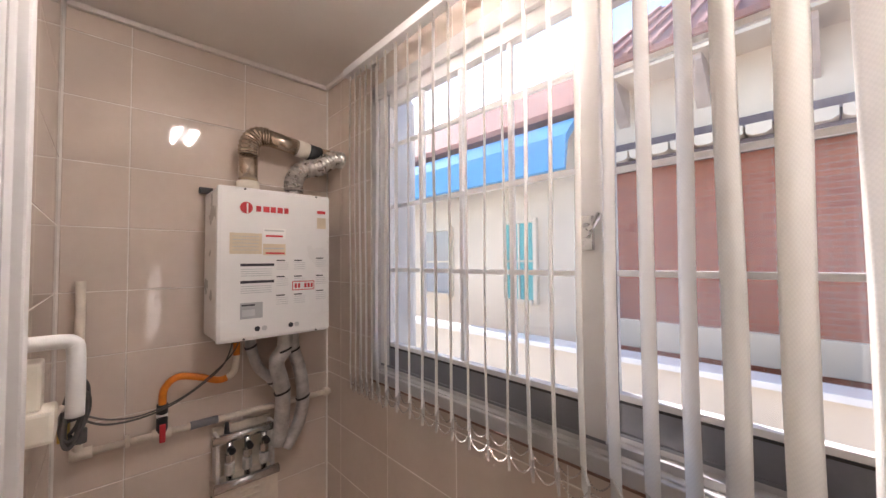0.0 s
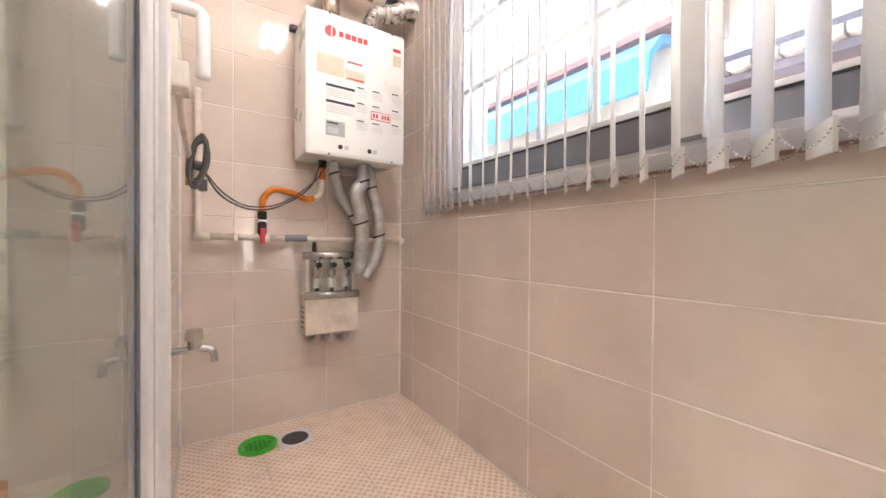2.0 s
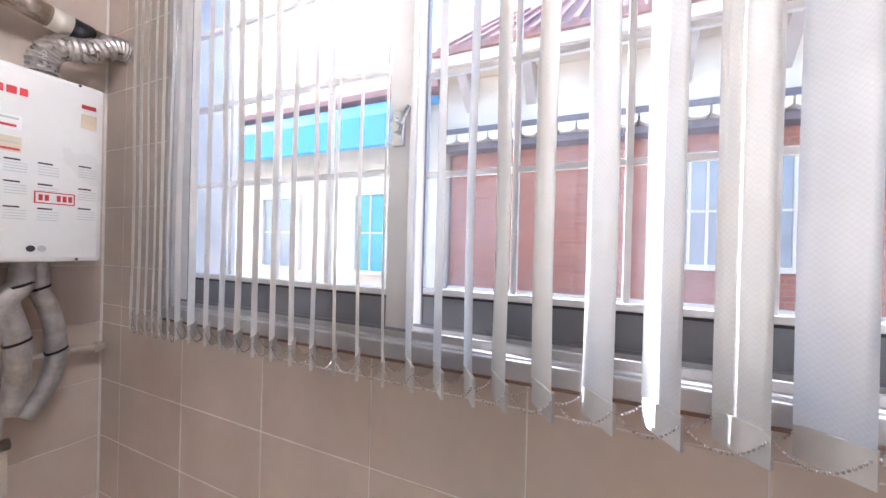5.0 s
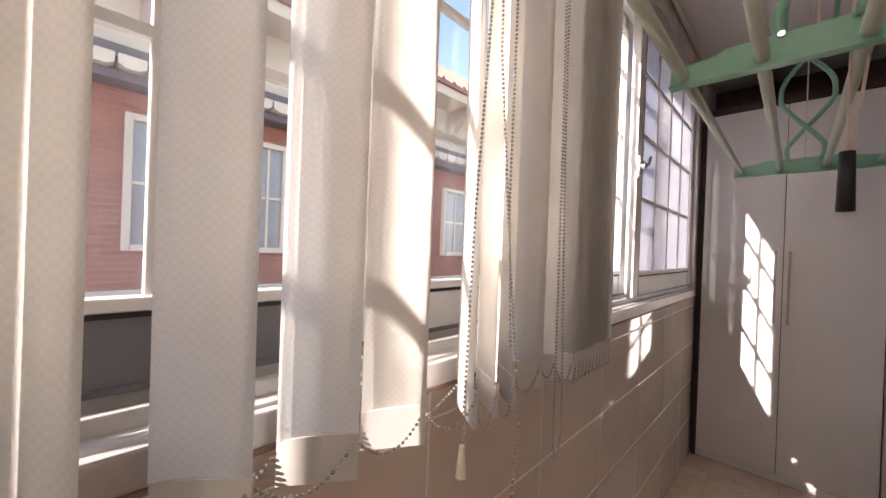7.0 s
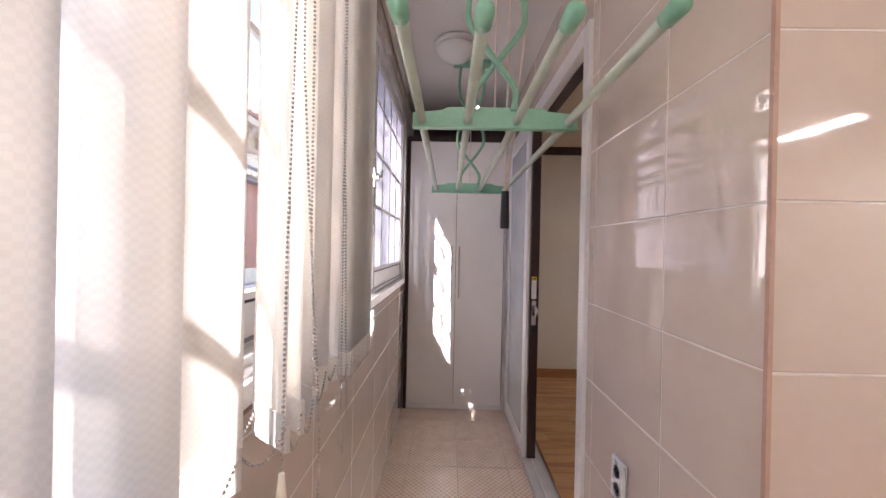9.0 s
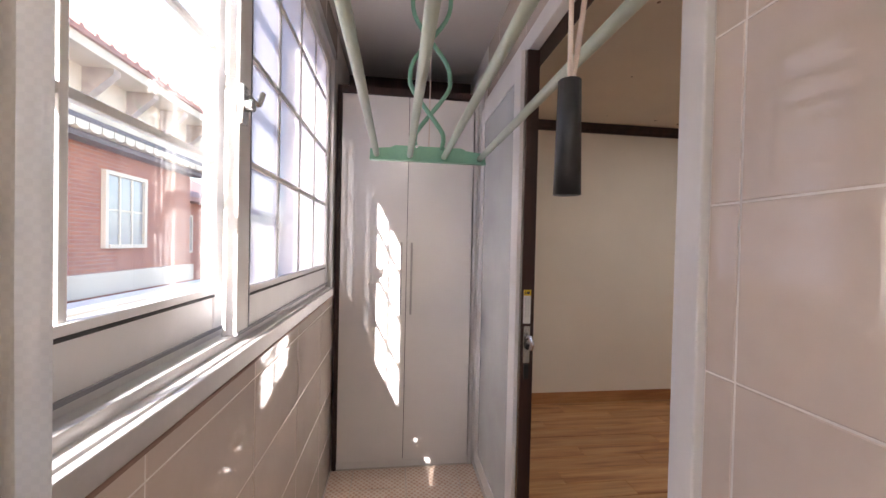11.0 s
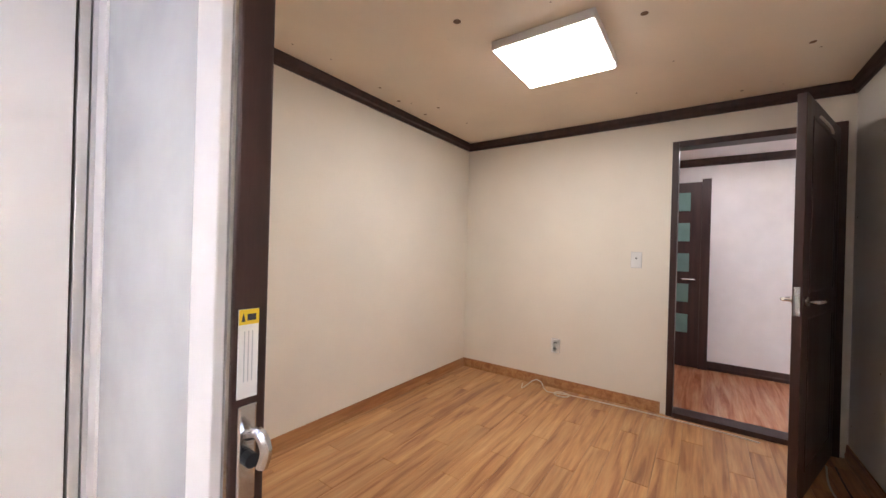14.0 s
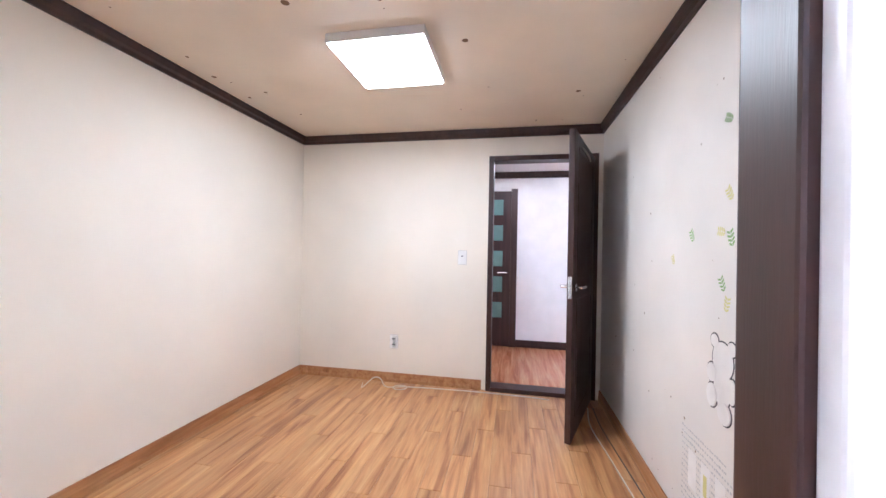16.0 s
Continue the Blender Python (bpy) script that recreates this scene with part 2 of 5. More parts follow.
POCKET = surface("vane_weight_pocket", (0.6, 0.57, 0.54), 0.9, var=0.1, fine=400)
CHROME = surface("worn_chrome", (0.6, 0.6, 0.6), 0.22, metal=1.0, var=0.12, scale=20)
STEEL = surface("brushed_flue_steel", (0.55, 0.47, 0.38), 0.25, metal=1.0, var=0.15, scale=10)
FOIL = surface("crumpled_foil", (0.62, 0.6, 0.58), 0.28, metal=0.9, var=0.2, scale=30, fine=90, bump=0.8)
WRAP = surface("silver_insulation_wrap", (0.58, 0.57, 0.56), 0.4, metal=0.55, var=0.18, scale=18, fine=70, bump=0.5)
BLACKP = surface("black_plastic", (0.018, 0.018, 0.02), 0.45)
BOILERW = surface("boiler_white_enamel", (0.82, 0.81, 0.8), 0.28, var=0.04, scale=4)
RED = surface("red_print", (0.62, 0.04, 0.05), 0.5)
INK = surface("dark_print", (0.04, 0.04, 0.05), 0.6)
GREYINK_AND_SHADE = surface("pale_grey_print_and_shade", (0.55, 0.55, 0.56), 0.6)
AGED = surface("yellowed_label", (0.7, 0.6, 0.45), 0.7, var=0.1)
LABEL = surface("white_label", (0.85, 0.84, 0.82), 0.5)
YELLOW = surface("yellow_print", (0.85, 0.6, 0.03), 0.5)
ORANGE = surface("orange_gas_hose", (0.75, 0.22, 0.015), 0.35, var=0.12, scale=30)
PVC = surface("cream_painted_pipe", (0.74, 0.66, 0.56), 0.45, var=0.12, scale=14)
IVORY = surface("ivory_plastic", (0.8, 0.75, 0.65), 0.4)
GREEN = surface("green_plastic", (0.04, 0.42, 0.02), 0.4)
CABLE = surface("grey_cable", (0.09, 0.085, 0.08), 0.5)
WCABLE = surface("white_cable", (0.72, 0.68, 0.62), 0.5)
MINT = surface("mint_green_paint", (0.22, 0.47, 0.33), 0.4, var=0.08, scale=9)
POLE = surface("pale_green_pole", (0.5, 0.56, 0.47), 0.33, var=0.06, scale=12)
CORD = surface("cotton_cord", (0.72, 0.6, 0.52), 0.9)
CABWHITE = surface("glossy_white_door", (0.80, 0.77, 0.75), 0.16, var=0.03, scale=2, fine=30, bump=0.01)
HANDLE = surface("satin_handle", (0.42, 0.4, 0.39), 0.4, metal=0.6)
PAPER = surface("cream_wallpaper", (0.84, 0.785, 0.695), 0.85, var=0.03, scale=1.6, fine=220, bump=0.2)
PAPERP = spotted("printed_wallpaper", (0.81, 0.785, 0.745), (0.32, 0.26, 0.2), 0.75, 11.0, 0.11)
CEILP = spotted("stained_ceiling_paper", (0.80, 0.71, 0.59), (0.2, 0.12, 0.07), 0.8, 8.0, 0.17)
HALLP = surface("hall_wallpaper", (0.8, 0.77, 0.78), 0.75, var=0.03, fine=200)
PLANK = wood("oak_laminate", (0.50, 0.25, 0.10), (0.60, 0.35, 0.16), (0.27, 0.10, 0.035), 0.3, (0.6, 8, 8), 0.09)
HALLFL = wood("red_oak_laminate", (0.42, 0.17, 0.08), (0.5, 0.24, 0.12), (0.3, 0.1, 0.04), 0.25)
BASEW = wood("oak_baseboard", (0.42, 0.2, 0.08), (0.5, 0.27, 0.12), (0.3, 0.12, 0.045), 0.4)
LED = lamp_mat("led_diffuser", (1.0, 0.96, 0.9), 1.4)
TUBE = lamp_mat("tube_diffuser", (1.0, 0.95, 0.88), 30.0)
DOME = surface("frosted_dome_glass", (0.78, 0.76, 0.74), 0.3, var=0.02)
TEAL = surface("teal_door_glass", (0.15, 0.25, 0.23), 0.2)
LEAFG = surface("leaf_print_green", (0.27, 0.45, 0.17), 0.7)
LEAFY = surface("leaf_print_yellow", (0.7, 0.66, 0.28), 0.7)
BRICK = brick_mat("red_brick", (0.38, 0.125, 0.07), (0.30, 0.09, 0.055), (0.3, 0.2, 0.16))
CREAM = surface("cream_render", (0.66, 0.56, 0.45), 0.85, var=0.1, scale=1.2)
ROOF = surface("roof_tiles", (0.34, 0.17, 0.14), 0.8, var=0.2, scale=2.0, stretch=(1, 6, 1))
EAVE = surface("eave_boards", (0.42, 0.34, 0.3), 0.8, var=0.15)
GUTTER_AND_SHADE = surface("dark_gutter_and_eave_shade", (0.12, 0.09, 0.1), 0.6)
BLUE = surface("blue_awning", (0.08, 0.32, 0.6), 0.5)
TEALW = surface("teal_curtain_window", (0.08, 0.35, 0.36), 0.3)
DARKW = surface("dim_window_pane", (0.3, 0.3, 0.31), 0.12)
GROUND = surface("concrete_ground", (0.36, 0.34, 0.32), 0.9, var=0.15, scale=0.8)


# ---- building helpers ----
def link(name, bm, mat, parent=None, label="", smooth=False):
    me = bpy.data.meshes.new(name)
    bm.to_mesh(me)
    bm.free()
    if smooth:
        for p in me.polygons:
            p.use_smooth = True
    me.materials.append(mat)
    ob = new(name, me)
    if parent:
        ob.parent = parent
    if label:
        tagged(ob, label)
    return ob


def part(name, bm, mat, parent, label="", smooth=False):
    return link(name, bm, mat, parent, label, smooth)


def thing(name, label, category, group="", kind="", at=(0, 0, 0)):
    ob = new(name)
    ob.empty_display_size = 0.05
    ob.location = at
    return tagged(ob, label, category, group, kind)


def box(a, b, bevel=0.0, bm=None):
    """A box from corner a to corner b."""
    bm = bm or bmesh.new()
    made = bmesh.ops.create_cube(bm, size=1)["verts"]
    for v in made:
        v.co = Vector([(a[i] + b[i]) / 2 + v.co[i] * (b[i] - a[i]) for i in range(3)])
    if bevel:
        es = list({e for v in made for e in v.link_edges})
        bmesh.ops.bevel(bm, geom=es, offset=bevel, segments=2, affect="EDGES", profile=0.6)
    return bm


def rod(p, q, r, r2=None, n=12, bm=None):
    bm = bm or bmesh.new()
    p, q = Vector(p), Vector(q)
    m = Matrix.Translation((p + q) / 2) @ (q - p).to_track_quat("Z", "Y").to_matrix().to_4x4()
    bmesh.ops.create_cone(bm, cap_ends=True, segments=n, radius1=r, radius2=r if r2 is None else r2, depth=(q - p).length, matrix=m)
    return bm


def tube(pts, r, n=10, bm=None, rib=0.0, steps=8):
    """A round tube along a smooth line through pts; rib: height of rings on it."""
    bm = bm or bmesh.new()
    P = [Vector(p) for p in pts]
    line = []
    for i in range(len(P) - 1):
        a, b, c, d = P[max(i - 1, 0)], P[i], P[i + 1], P[min(i + 2, len(P) - 1)]
        for k in range(steps):
            t = k / steps
            line.append(0.5 * (2 * b + (c - a) * t + (2 * a - 5 * b + 4 * c - d) * t * t + (3 * b - a - 3 * c + d) * t ** 3))
    line.append(P[-1])
    rings = []
    up = Vector((0.31, 0.22, 0.93))
    for i, p in enumerate(line):
        d = (line[min(i + 1, len(line) - 1)] - line[max(i - 1, 0)]).normalized()
        s = d.cross(up)
        if s.length < 0.05:
            s = d.cross(Vector((1, 0, 0)))
        s.normalize()
        up = s.cross(d).normalized()
        rr = r + (rib if i % 2 else 0)
        rings.append([bm.verts.new(p + (s * math.cos(a) + up * math.sin(a)) * rr) for a in (2 * math.pi * k / n for k in range(n))])
    for a, b in zip(rings, rings[1:]):
        for k in range(n):
            bm.faces.new((a[k], a[(k + 1) % n], b[(k + 1) % n], b[k]))
    bm.faces.new(rings[0][::-1])
    bm.faces.new(rings[-1])
    bmesh.ops.recalc_face_normals(bm, faces=bm.faces)
    return bm


def slab(pts, axis, a, b):
    """A flat outline pts, in the two axes other than axis, made thick from a to b."""
    bm = bmesh.new()
    put = {"x": lambda u, v, w: (w, u, v), "y": lambda u, v, w: (u, w, v), "z": lambda u, v, w: (u, v, w)}[axis]
    lo = [bm.verts.new(put(u, v, a)) for u, v in pts]
    hi = [bm.verts.new(put(u, v, b)) for u, v in pts]
    bm.faces.new(lo)
    bm.faces.new(hi[::-1])
    n = len(pts)
    for i in range(n):
        bm.faces.new((lo[i], hi[i], hi[(i + 1) % n], lo[(i + 1) % n]))
    bmesh.ops.recalc_face_normals(bm, faces=bm.faces)
    return bm


def words(name, text, size, m, mat, parent):
    cu = bpy.data.curves.new(name, "FONT")
    cu.space_character = 1.35
    cu.body, cu.size, cu.align_x, cu.align_y, cu.extrude = text, size, "CENTER", "CENTER", 0.0006
    tmp = new("lettering_source", cu)
    me = bpy.data.meshes.new_from_object(tmp.evaluated_get(bpy.context.evaluated_depsgraph_get()))
    bpy.data.objects.remove(tmp)
    me.materials.clear()
    me.materials.append(mat)
    ob = new(name, me)
    ob.matrix_world = m
    if parent:
        ob.parent = parent
        ob.matrix_parent_inverse = parent.matrix_basis.inverted()
    return ob


def wall(name, a, b, mat, label, category="wall"):
    return tagged(link(name, box(a, b), mat), label, category, kind="structure")


# pieces of walls and floors wait here, to be made last
PIECES = []


def tile_face(parent, axis, at, out, u0, u1, v0, v1, tu, tv, su=0.0, sv=0.0, holes=(), name="tile", mat=None, gap=0.003, thick=0.0015, stagger=0.0):
    PIECES.append((parent, axis, at, out, u0, u1, v0, v1, tu, tv, su, sv, holes, name, mat or TILE, gap, thick, stagger))


# ---- setting: the balcony ----
H, YW, XR, XD = 2.53, 5.06, 0.873, 1.015
floor_b = wall("floor_balcony", (-0.25, -0.2, -0.15), (1.02, 5.6, -0.002), GROUT_FLOOR, "pale dotted ceramic tile floor of a narrow balcony", "floor")
tile_face(floor_b, "z", -0.002, 1, 0.0, XD, 0.0, YW, 0.3, 0.3, 0.13, 0.08, mat=FLOORTILE, name="floor_tile", gap=0.004, thick=0.002)
wall("ceiling_balcony", (-0.12, -0.2, H), (1.05, 5.6, H + 0.1), CEIL, "off-white painted balcony ceiling", "ceiling")
w_boil = wall("wall_north", (-0.25, -0.2, -0.006), (1.2, -0.006, H), GROUT, "glossy beige tiled end wall behind the boiler")
tile_face(w_boil, "y", -0.006, 1, 0.0, XD, 0.0, H, 0.413, 0.243, 0.0, 0.0)
w_par = wall("wall_west", (-0.25, -0.006, -0.006), (-0.006, 5.6, 1.05), GROUT, "glossy beige tiled parapet under the long window")
tile_face(w_par, "x", -0.006, 1, 0.0, YW, 0.0, 1.05, 0.4165, 0.243, 0.148, 0.0)
w_lin = wall("wall_west_lintel", (-0.12, -0.006, 2.36), (-0.006, 5.6, H), GROUT, "beige tiled strip over the window")
tile_face(w_lin, "x", -0.006, 1, 0.0, YW, 2.36, H, 0.4165, 0.243, 0.148, 0.17)
w_pier = wall("wall_west_pier", (-0.25, -0.006, 1.05), (-0.006, 0.46, 2.36), GROUT, "beige tiled pier beside the window")
tile_face(w_pier, "x", -0.006, 1, 0.0, 0.46, 1.05, 2.36, 0.4165, 0.243, 0.148, 0.165)
wall("wall_west_pier_far", (-0.25, 4.97, 1.05), (-0.006, 5.6, 2.36), GROUT, "plain pier at the far end of the window")
w_side = wall("wall_east_near", (XD + 0.006, 0, -0.006), (1.2, 1.0, H), GROUT, "beige tiled side wall with gas pipes and tap")
tile_face(w_side, "x", XD + 0.006, -1, 0.0, 1.0, 0.0, H, 0.413, 0.243, 0.2, 0.0)
wall("wall_east_head", (XD + 0.006, 1.0, 2.16), (1.2, 2.69, H), TILE, "beige wall over the kitchen door")
w_col = wall("wall_east", (XR + 0.006, 2.69, -0.006), (0.955, 3.46, H), GROUT, "glossy pinkish beige tiled wall between the two doors")
tile_face(w_col, "x", XR + 0.006, -1, 2.684, 3.46, 0.0, H, 0.42, 0.281, 0.30, 0.0)
w_colf = wall("wall_column_face", (XR + 0.006, 2.688, -0.006), (1.6, 2.70, H), GROUT, "glossy tiled return face of the wall")
tile_face(w_colf, "y", 2.688, -1, XR + 0.006, 1.6, 0.0, H, 0.42, 0.281, 0.0, 0.0)
w_over = wall("wall_east_over_door", (XR + 0.006, 3.46, 2.19), (0.955, 5.6, H), GROUT, "beige tiled wall over the sliding door")
tile_face(w_over, "x", XR + 0.006, -1, 3.46, YW, 2.19, H, 0.42, 0.281, 0.1, 0.22)
wall("wall_far", (-0.25, 5.6, -0.1), (1.0, 5.7, H), BROWN, "dark back of the wardrobe niche")
bm = box((0.0, -0.0, H - 0.022), (1.01, 0.02, H), 0.004)
box((0.0, 0.02, H - 0.022), (0.02, 5.05, H), 0.004, bm)
tagged(link("ceiling_trim_strip", bm, CEIL), "slim off-white ceiling edge strip", "trim", kind="structure")
bm = box((XR - 0.004, 2.68, 0.0), (XR + 0.004, 2.688, H))
tagged(link("corner_trim", bm, surface("orange_brown_corner_strip", (0.52, 0.34, 0.26), 0.5)), "thin orange brown tile corner strip", "trim", kind="structure")

# ---- setting: the window along the balcony ----
win = thing("window_1", "long white aluminium sliding window with glazing bars", "window", kind="structure")
Y0, Y1, ZB, ZT = 0.46, 4.97, 1.05, 2.36
bm = box((-0.2, Y0, ZB), (0.0, Y1, ZB + 0.035), 0.004)
for x in (-0.16, -0.1, -0.03):
    box((x - 0.006, Y0, ZB + 0.03), (x + 0.006, Y1, ZB + 0.055), 0.002, bm)
part("sill_track", bm, ALU, win)
part("sill_front", box((-0.002, Y0, ZB - 0.012), (0.014, Y1, ZB + 0.03), 0.004), ALU, win)
part("sill_seal", box((0.0, Y0, ZB - 0.019), (0.0155, Y1, ZB - 0.0115), 0.002), SEALB, win, "brown sealant line under the sill")
part("window_head", box((-0.125, Y0, ZT - 0.06), (0.006, Y1, ZT), 0.004), ALU, win)
part("window_jamb", box((-0.2, Y0, ZB), (0.006, Y0 + 0.045, ZT), 0.004), ALU, win)
part("window_jamb", box((-0.2, Y1 - 0.045, ZB), (0.006, Y1, ZT), 0.004), ALU, win)


def sash(y0, y1, x, cols, panel, glazing=None):
    s = part("sash", box((x - 0.016, y0, ZB + 0.055), (x + 0.016, y0 + 0.07, ZT - 0.05), 0.004), WHITE, win, "white sliding sash with muntins")
    part("stile", box((x - 0.016, y1 - 0.07, ZB + 0.055), (x + 0.016, y1, ZT - 0.05), 0.004), WHITE, s)
    part("top_rail", box((x - 0.014, y0 + 0.07, ZT - 0.11), (x + 0.014, y1 - 0.07, ZT - 0.05), 0.003), WHITE, s)
    part("bottom_panel", box((x - 0.012, y0 + 0.07, ZB + 0.055), (x + 0.012, y1 - 0.07, 1.195), 0.003), panel, s)
    part("glazing_bead", box((x - 0.015, y0 + 0.07, 1.195), (x + 0.015, y1 - 0.07, 1.212), 0.003), WHITE, s)
    part("gasket", box((x - 0.0158, y0 + 0.07, 1.189), (x + 0.0158, y1 - 0.07, 1.195)), RUBBER, s, "thin dark glazing gasket")
    part("bottom_seal", box((x - 0.0172, y0 + 0.004, ZB + 0.054), (x + 0.0172, y1 - 0.004, ZB + 0.062)), GREYPANEL, s)
    part("stile_seal", box((x + 0.014, y0 + 0.07, ZB + 0.062), (x + 0.0168, y0 + 0.0745, ZT - 0.06)), GREYPANEL, s)
    g = part("pane", box((x - 0.003, y0 + 0.07, 1.21), (x + 0.003, y1 - 0.07, ZT - 0.11)), glazing or GLASS, s)
    g.visible_shadow = glazing is not None
    for i in range(1, cols):
        y = y0 + 0.07 + (y1 - y0 - 0.14) * i / cols
        part("muntin", box((x - 0.008, y - 0.008, 1.21), (x + 0.008, y + 0.008, ZT - 0.11), 0.002), WHITE, s)
    for z in (1.525, 1.80, 2.07):
        part("muntin", box((x - 0.0075, y0 + 0.07, z - 0.008), (x + 0.0075, y1 - 0.07, z + 0.008), 0.002), WHITE, s)
    return s


def latch(y, x, z):
    l = part("latch", box((x, y - 0.016, z - 0.045), (x + 0.016, y + 0.016, z + 0.045), 0.004), CHROME, win, "worn metal crescent window latch")
    part("latch_lever", tube([(x + 0.02, y, z + 0.02), (x + 0.034, y + 0.02, z + 0.01), (x + 0.036, y + 0.045, z + 0.045)], 0.007, 8), CHROME, l)
    part("latch_pivot", rod((x + 0.01, y, z), (x + 0.032, y, z), 0.014), CHROME, l)


sash(0.5, 1.5, -0.03, 4, GREYPANEL)
sash(1.43, 2.58, -0.1, 4, GREYPANEL)
sash(2.584, 3.92, -0.1, 3, WHITE)
sash(3.80, 4.94, -0.03, 4, WHITE, HAZEGLASS)
latch(1.465, -0.014, 1.63)
latch(3.80, -0.014, 1.64)

# ---- setting: kitchen door beside the boiler ----
d1 = thing("door_1", "white framed sliding glass door, slid open beside the boiler", "sliding door", kind="structure")
LX0 = 0.99
part("door_jamb", box((LX0, 0.98, 0), (1.12, 1.03, 2.16), 0.004), WHITE, d1)
part("door_head", box((LX0, 1.03, 2.10), (1.12, 2.69, 2.16), 0.004), WHITE, d1)
part("door_track", box((LX0, 1.03, 0.0), (1.12, 2.69, 0.03), 0.004), ALU, d1)
LX = 1.003
leaf = part("leaf_stile", box((LX, 1.05, 0.03), (LX + 0.032, 1.2, 2.1), 0.006), WHITE, d1)
part("stile_groove", box((LX - 0.002, 1.135, 0.05), (LX, 1.14, 2.08)), ALU, leaf)
part("gasket", box((LX + 0.009, 1.2, 0.1), (LX + 0.023, 1.206, 2.05)), GREYPANEL, leaf)
part("leaf_rail", box((LX, 1.2, 0.03), (LX + 0.032, 1.83, 0.1), 0.004), WHITE, leaf)
part("leaf_rail", box((LX, 1.2, 2.03), (LX + 0.032, 1.83, 2.1), 0.004), WHITE, leaf)
part("leaf_stile", box((LX, 1.83, 0.03), (LX + 0.032, 1.9, 2.1), 0.006), WHITE, leaf)
part("pane", box((LX + 0.012, 1.206, 0.1), (LX + 0.018, 1.83, 2.03)), DOORGLASS, leaf)

# kitchen behind that door
wall("floor_kitchen", (XD + 0.006, -0.2, -0.15), (3.6, 2.688, -0.01), HALLFL, "reddish laminate kitchen floor", "floor")
wall("ceiling_kitchen", (1.2, -0.2, 2.3), (3.6, 2.688, 2.4), PAPER, "pale kitchen ceiling", "ceiling")
wall("wall_kitchen_a", (1.2, -0.2, -0.01), (3.6, -0.1, 2.3), PAPER, "plain pale kitchen wall")
wall("wall_kitchen_b", (3.5, -0.1, -0.01), (3.6, 2.688, 2.3), PAPER, "plain pale kitchen wall")
wall("wall_kitchen_c", (1.6, 2.60, -0.01), (3.5, 2.688, 2.3), PAPER, "plain pale kitchen wall")

# ---- setting: sliding door into the room ----
d2 = thing("door_2", "sliding door, white outside and dark brown inside, half open", "sliding door", kind="structure")
YA, YE, DT = 3.46, YW, 2.19
part("casing", box((XR - 0.012, YA, 0), (XR + 0.012, YA + 0.056, DT), 0.004), WHITE, d2)
part("casing_head", box((XR - 0.012, YA + 0.056, DT - 0.075), (XR + 0.03, YE, DT), 0.004), WHITE, d2)
part("threshold", box((XR - 0.04, YA + 0.056, 0), (0.957, YE, 0.035), 0.004), ALU, d2)
part("threshold_rail", box((XR + 0.005, YA + 0.07, 0.034), (XR + 0.013, YE, 0.05), 0.002), WHITE, d2)
part("lining", box((XR + 0.012, YA, 0.035), (0.957, YA + 0.066, DT), 0.004), BROWN, d2, "dark brown inner door lining")
part("lining_head", box((XR + 0.03, YA + 0.058, DT - 0.08), (0.955, 5.06, DT), 0.004), BROWN, d2)
part("inner_casing", box((0.955, YA - 0.05, 0.06), (0.96, YA + 0.056, DT + 0.05), 0.004), BROWN, d2)
part("inner_casing_head", box((0.955, YA + 0.056, DT - 0.07), (0.965, 5.3, DT + 0.05), 0.004), BROWN, d2)
part("far_jamb", box((XR - 0.012, 5.0, 0.05), (XR + 0.03, YE, DT - 0.075), 0.004), WHITE, d2)


def slider(y0, y1, x0, name):
    """A glazed leaf: white face to the balcony, brown face to the room."""
    zt = DT - 0.08
    s = part(name, box((x0, y0, 0.05), (x0 + 0.016, y0 + 0.085, zt), 0.003), WHITE, d2, "white outer door stile")
    part("stile", box((x0, y1 - 0.07, 0.05), (x0 + 0.016, y1, zt), 0.003), WHITE, s)
    part("rail", box((x0, y0 + 0.085, 0.05), (x0 + 0.016, y1 - 0.07, 0.13), 0.003), WHITE, s)
    part("rail", box((x0, y0 + 0.085, zt - 0.09), (x0 + 0.016, y1 - 0.07, zt), 0.003), WHITE, s)
    part("seal", box((x0 + 0.016, y0 - 0.006, 0.05), (x0 + 0.022, y0 + 0.06, zt)), CHROME, s)
    part("brown_stile", box((x0 + 0.022, y0 - 0.012, 0.05), (x0 + 0.074, y0 + 0.085, zt), 0.004), BROWN, s, "dark brown inner stile")
    part("brown_stile", box((x0 + 0.022, y1 - 0.07, 0.05), (x0 + 0.07, y1, zt), 0.004), BROWN, s)
    part("brown_rail", box((x0 + 0.022, y0 + 0.085, 0.05), (x0 + 0.07, y1 - 0.07, 0.13), 0.004), BROWN, s)
    part("brown_rail", box((x0 + 0.022, y0 + 0.085, zt - 0.09), (x0 + 0.07, y1 - 0.07, zt), 0.004), BROWN, s)
    part("pane", box((x0 + 0.006, y0 + 0.085, 0.13), (x0 + 0.012, y1 - 0.07, zt - 0.09)), FILMGLASS, s)
    return s


lead = slider(4.315, 5.0, XR - 0.042, "sliding_leaf")
EX = XR - 0.020
st = part("warning_sticker", box((EX + 0.006, 4.2995, 1.02), (EX + 0.036, 4.3015, 1.155)), LABEL, lead, "white warning sticker with a yellow head")
part("sticker_head", box((EX + 0.006, 4.2985, 1.132), (EX + 0.036, 4.2995, 1.155)), YELLOW, st)
for i in range(3):
    part("print_line", box((EX + 0.014 + i * 0.006, 4.2988, 1.045), (EX + 0.0155 + i * 0.006, 4.2995, 1.122)), GREYINK_AND_SHADE, st)
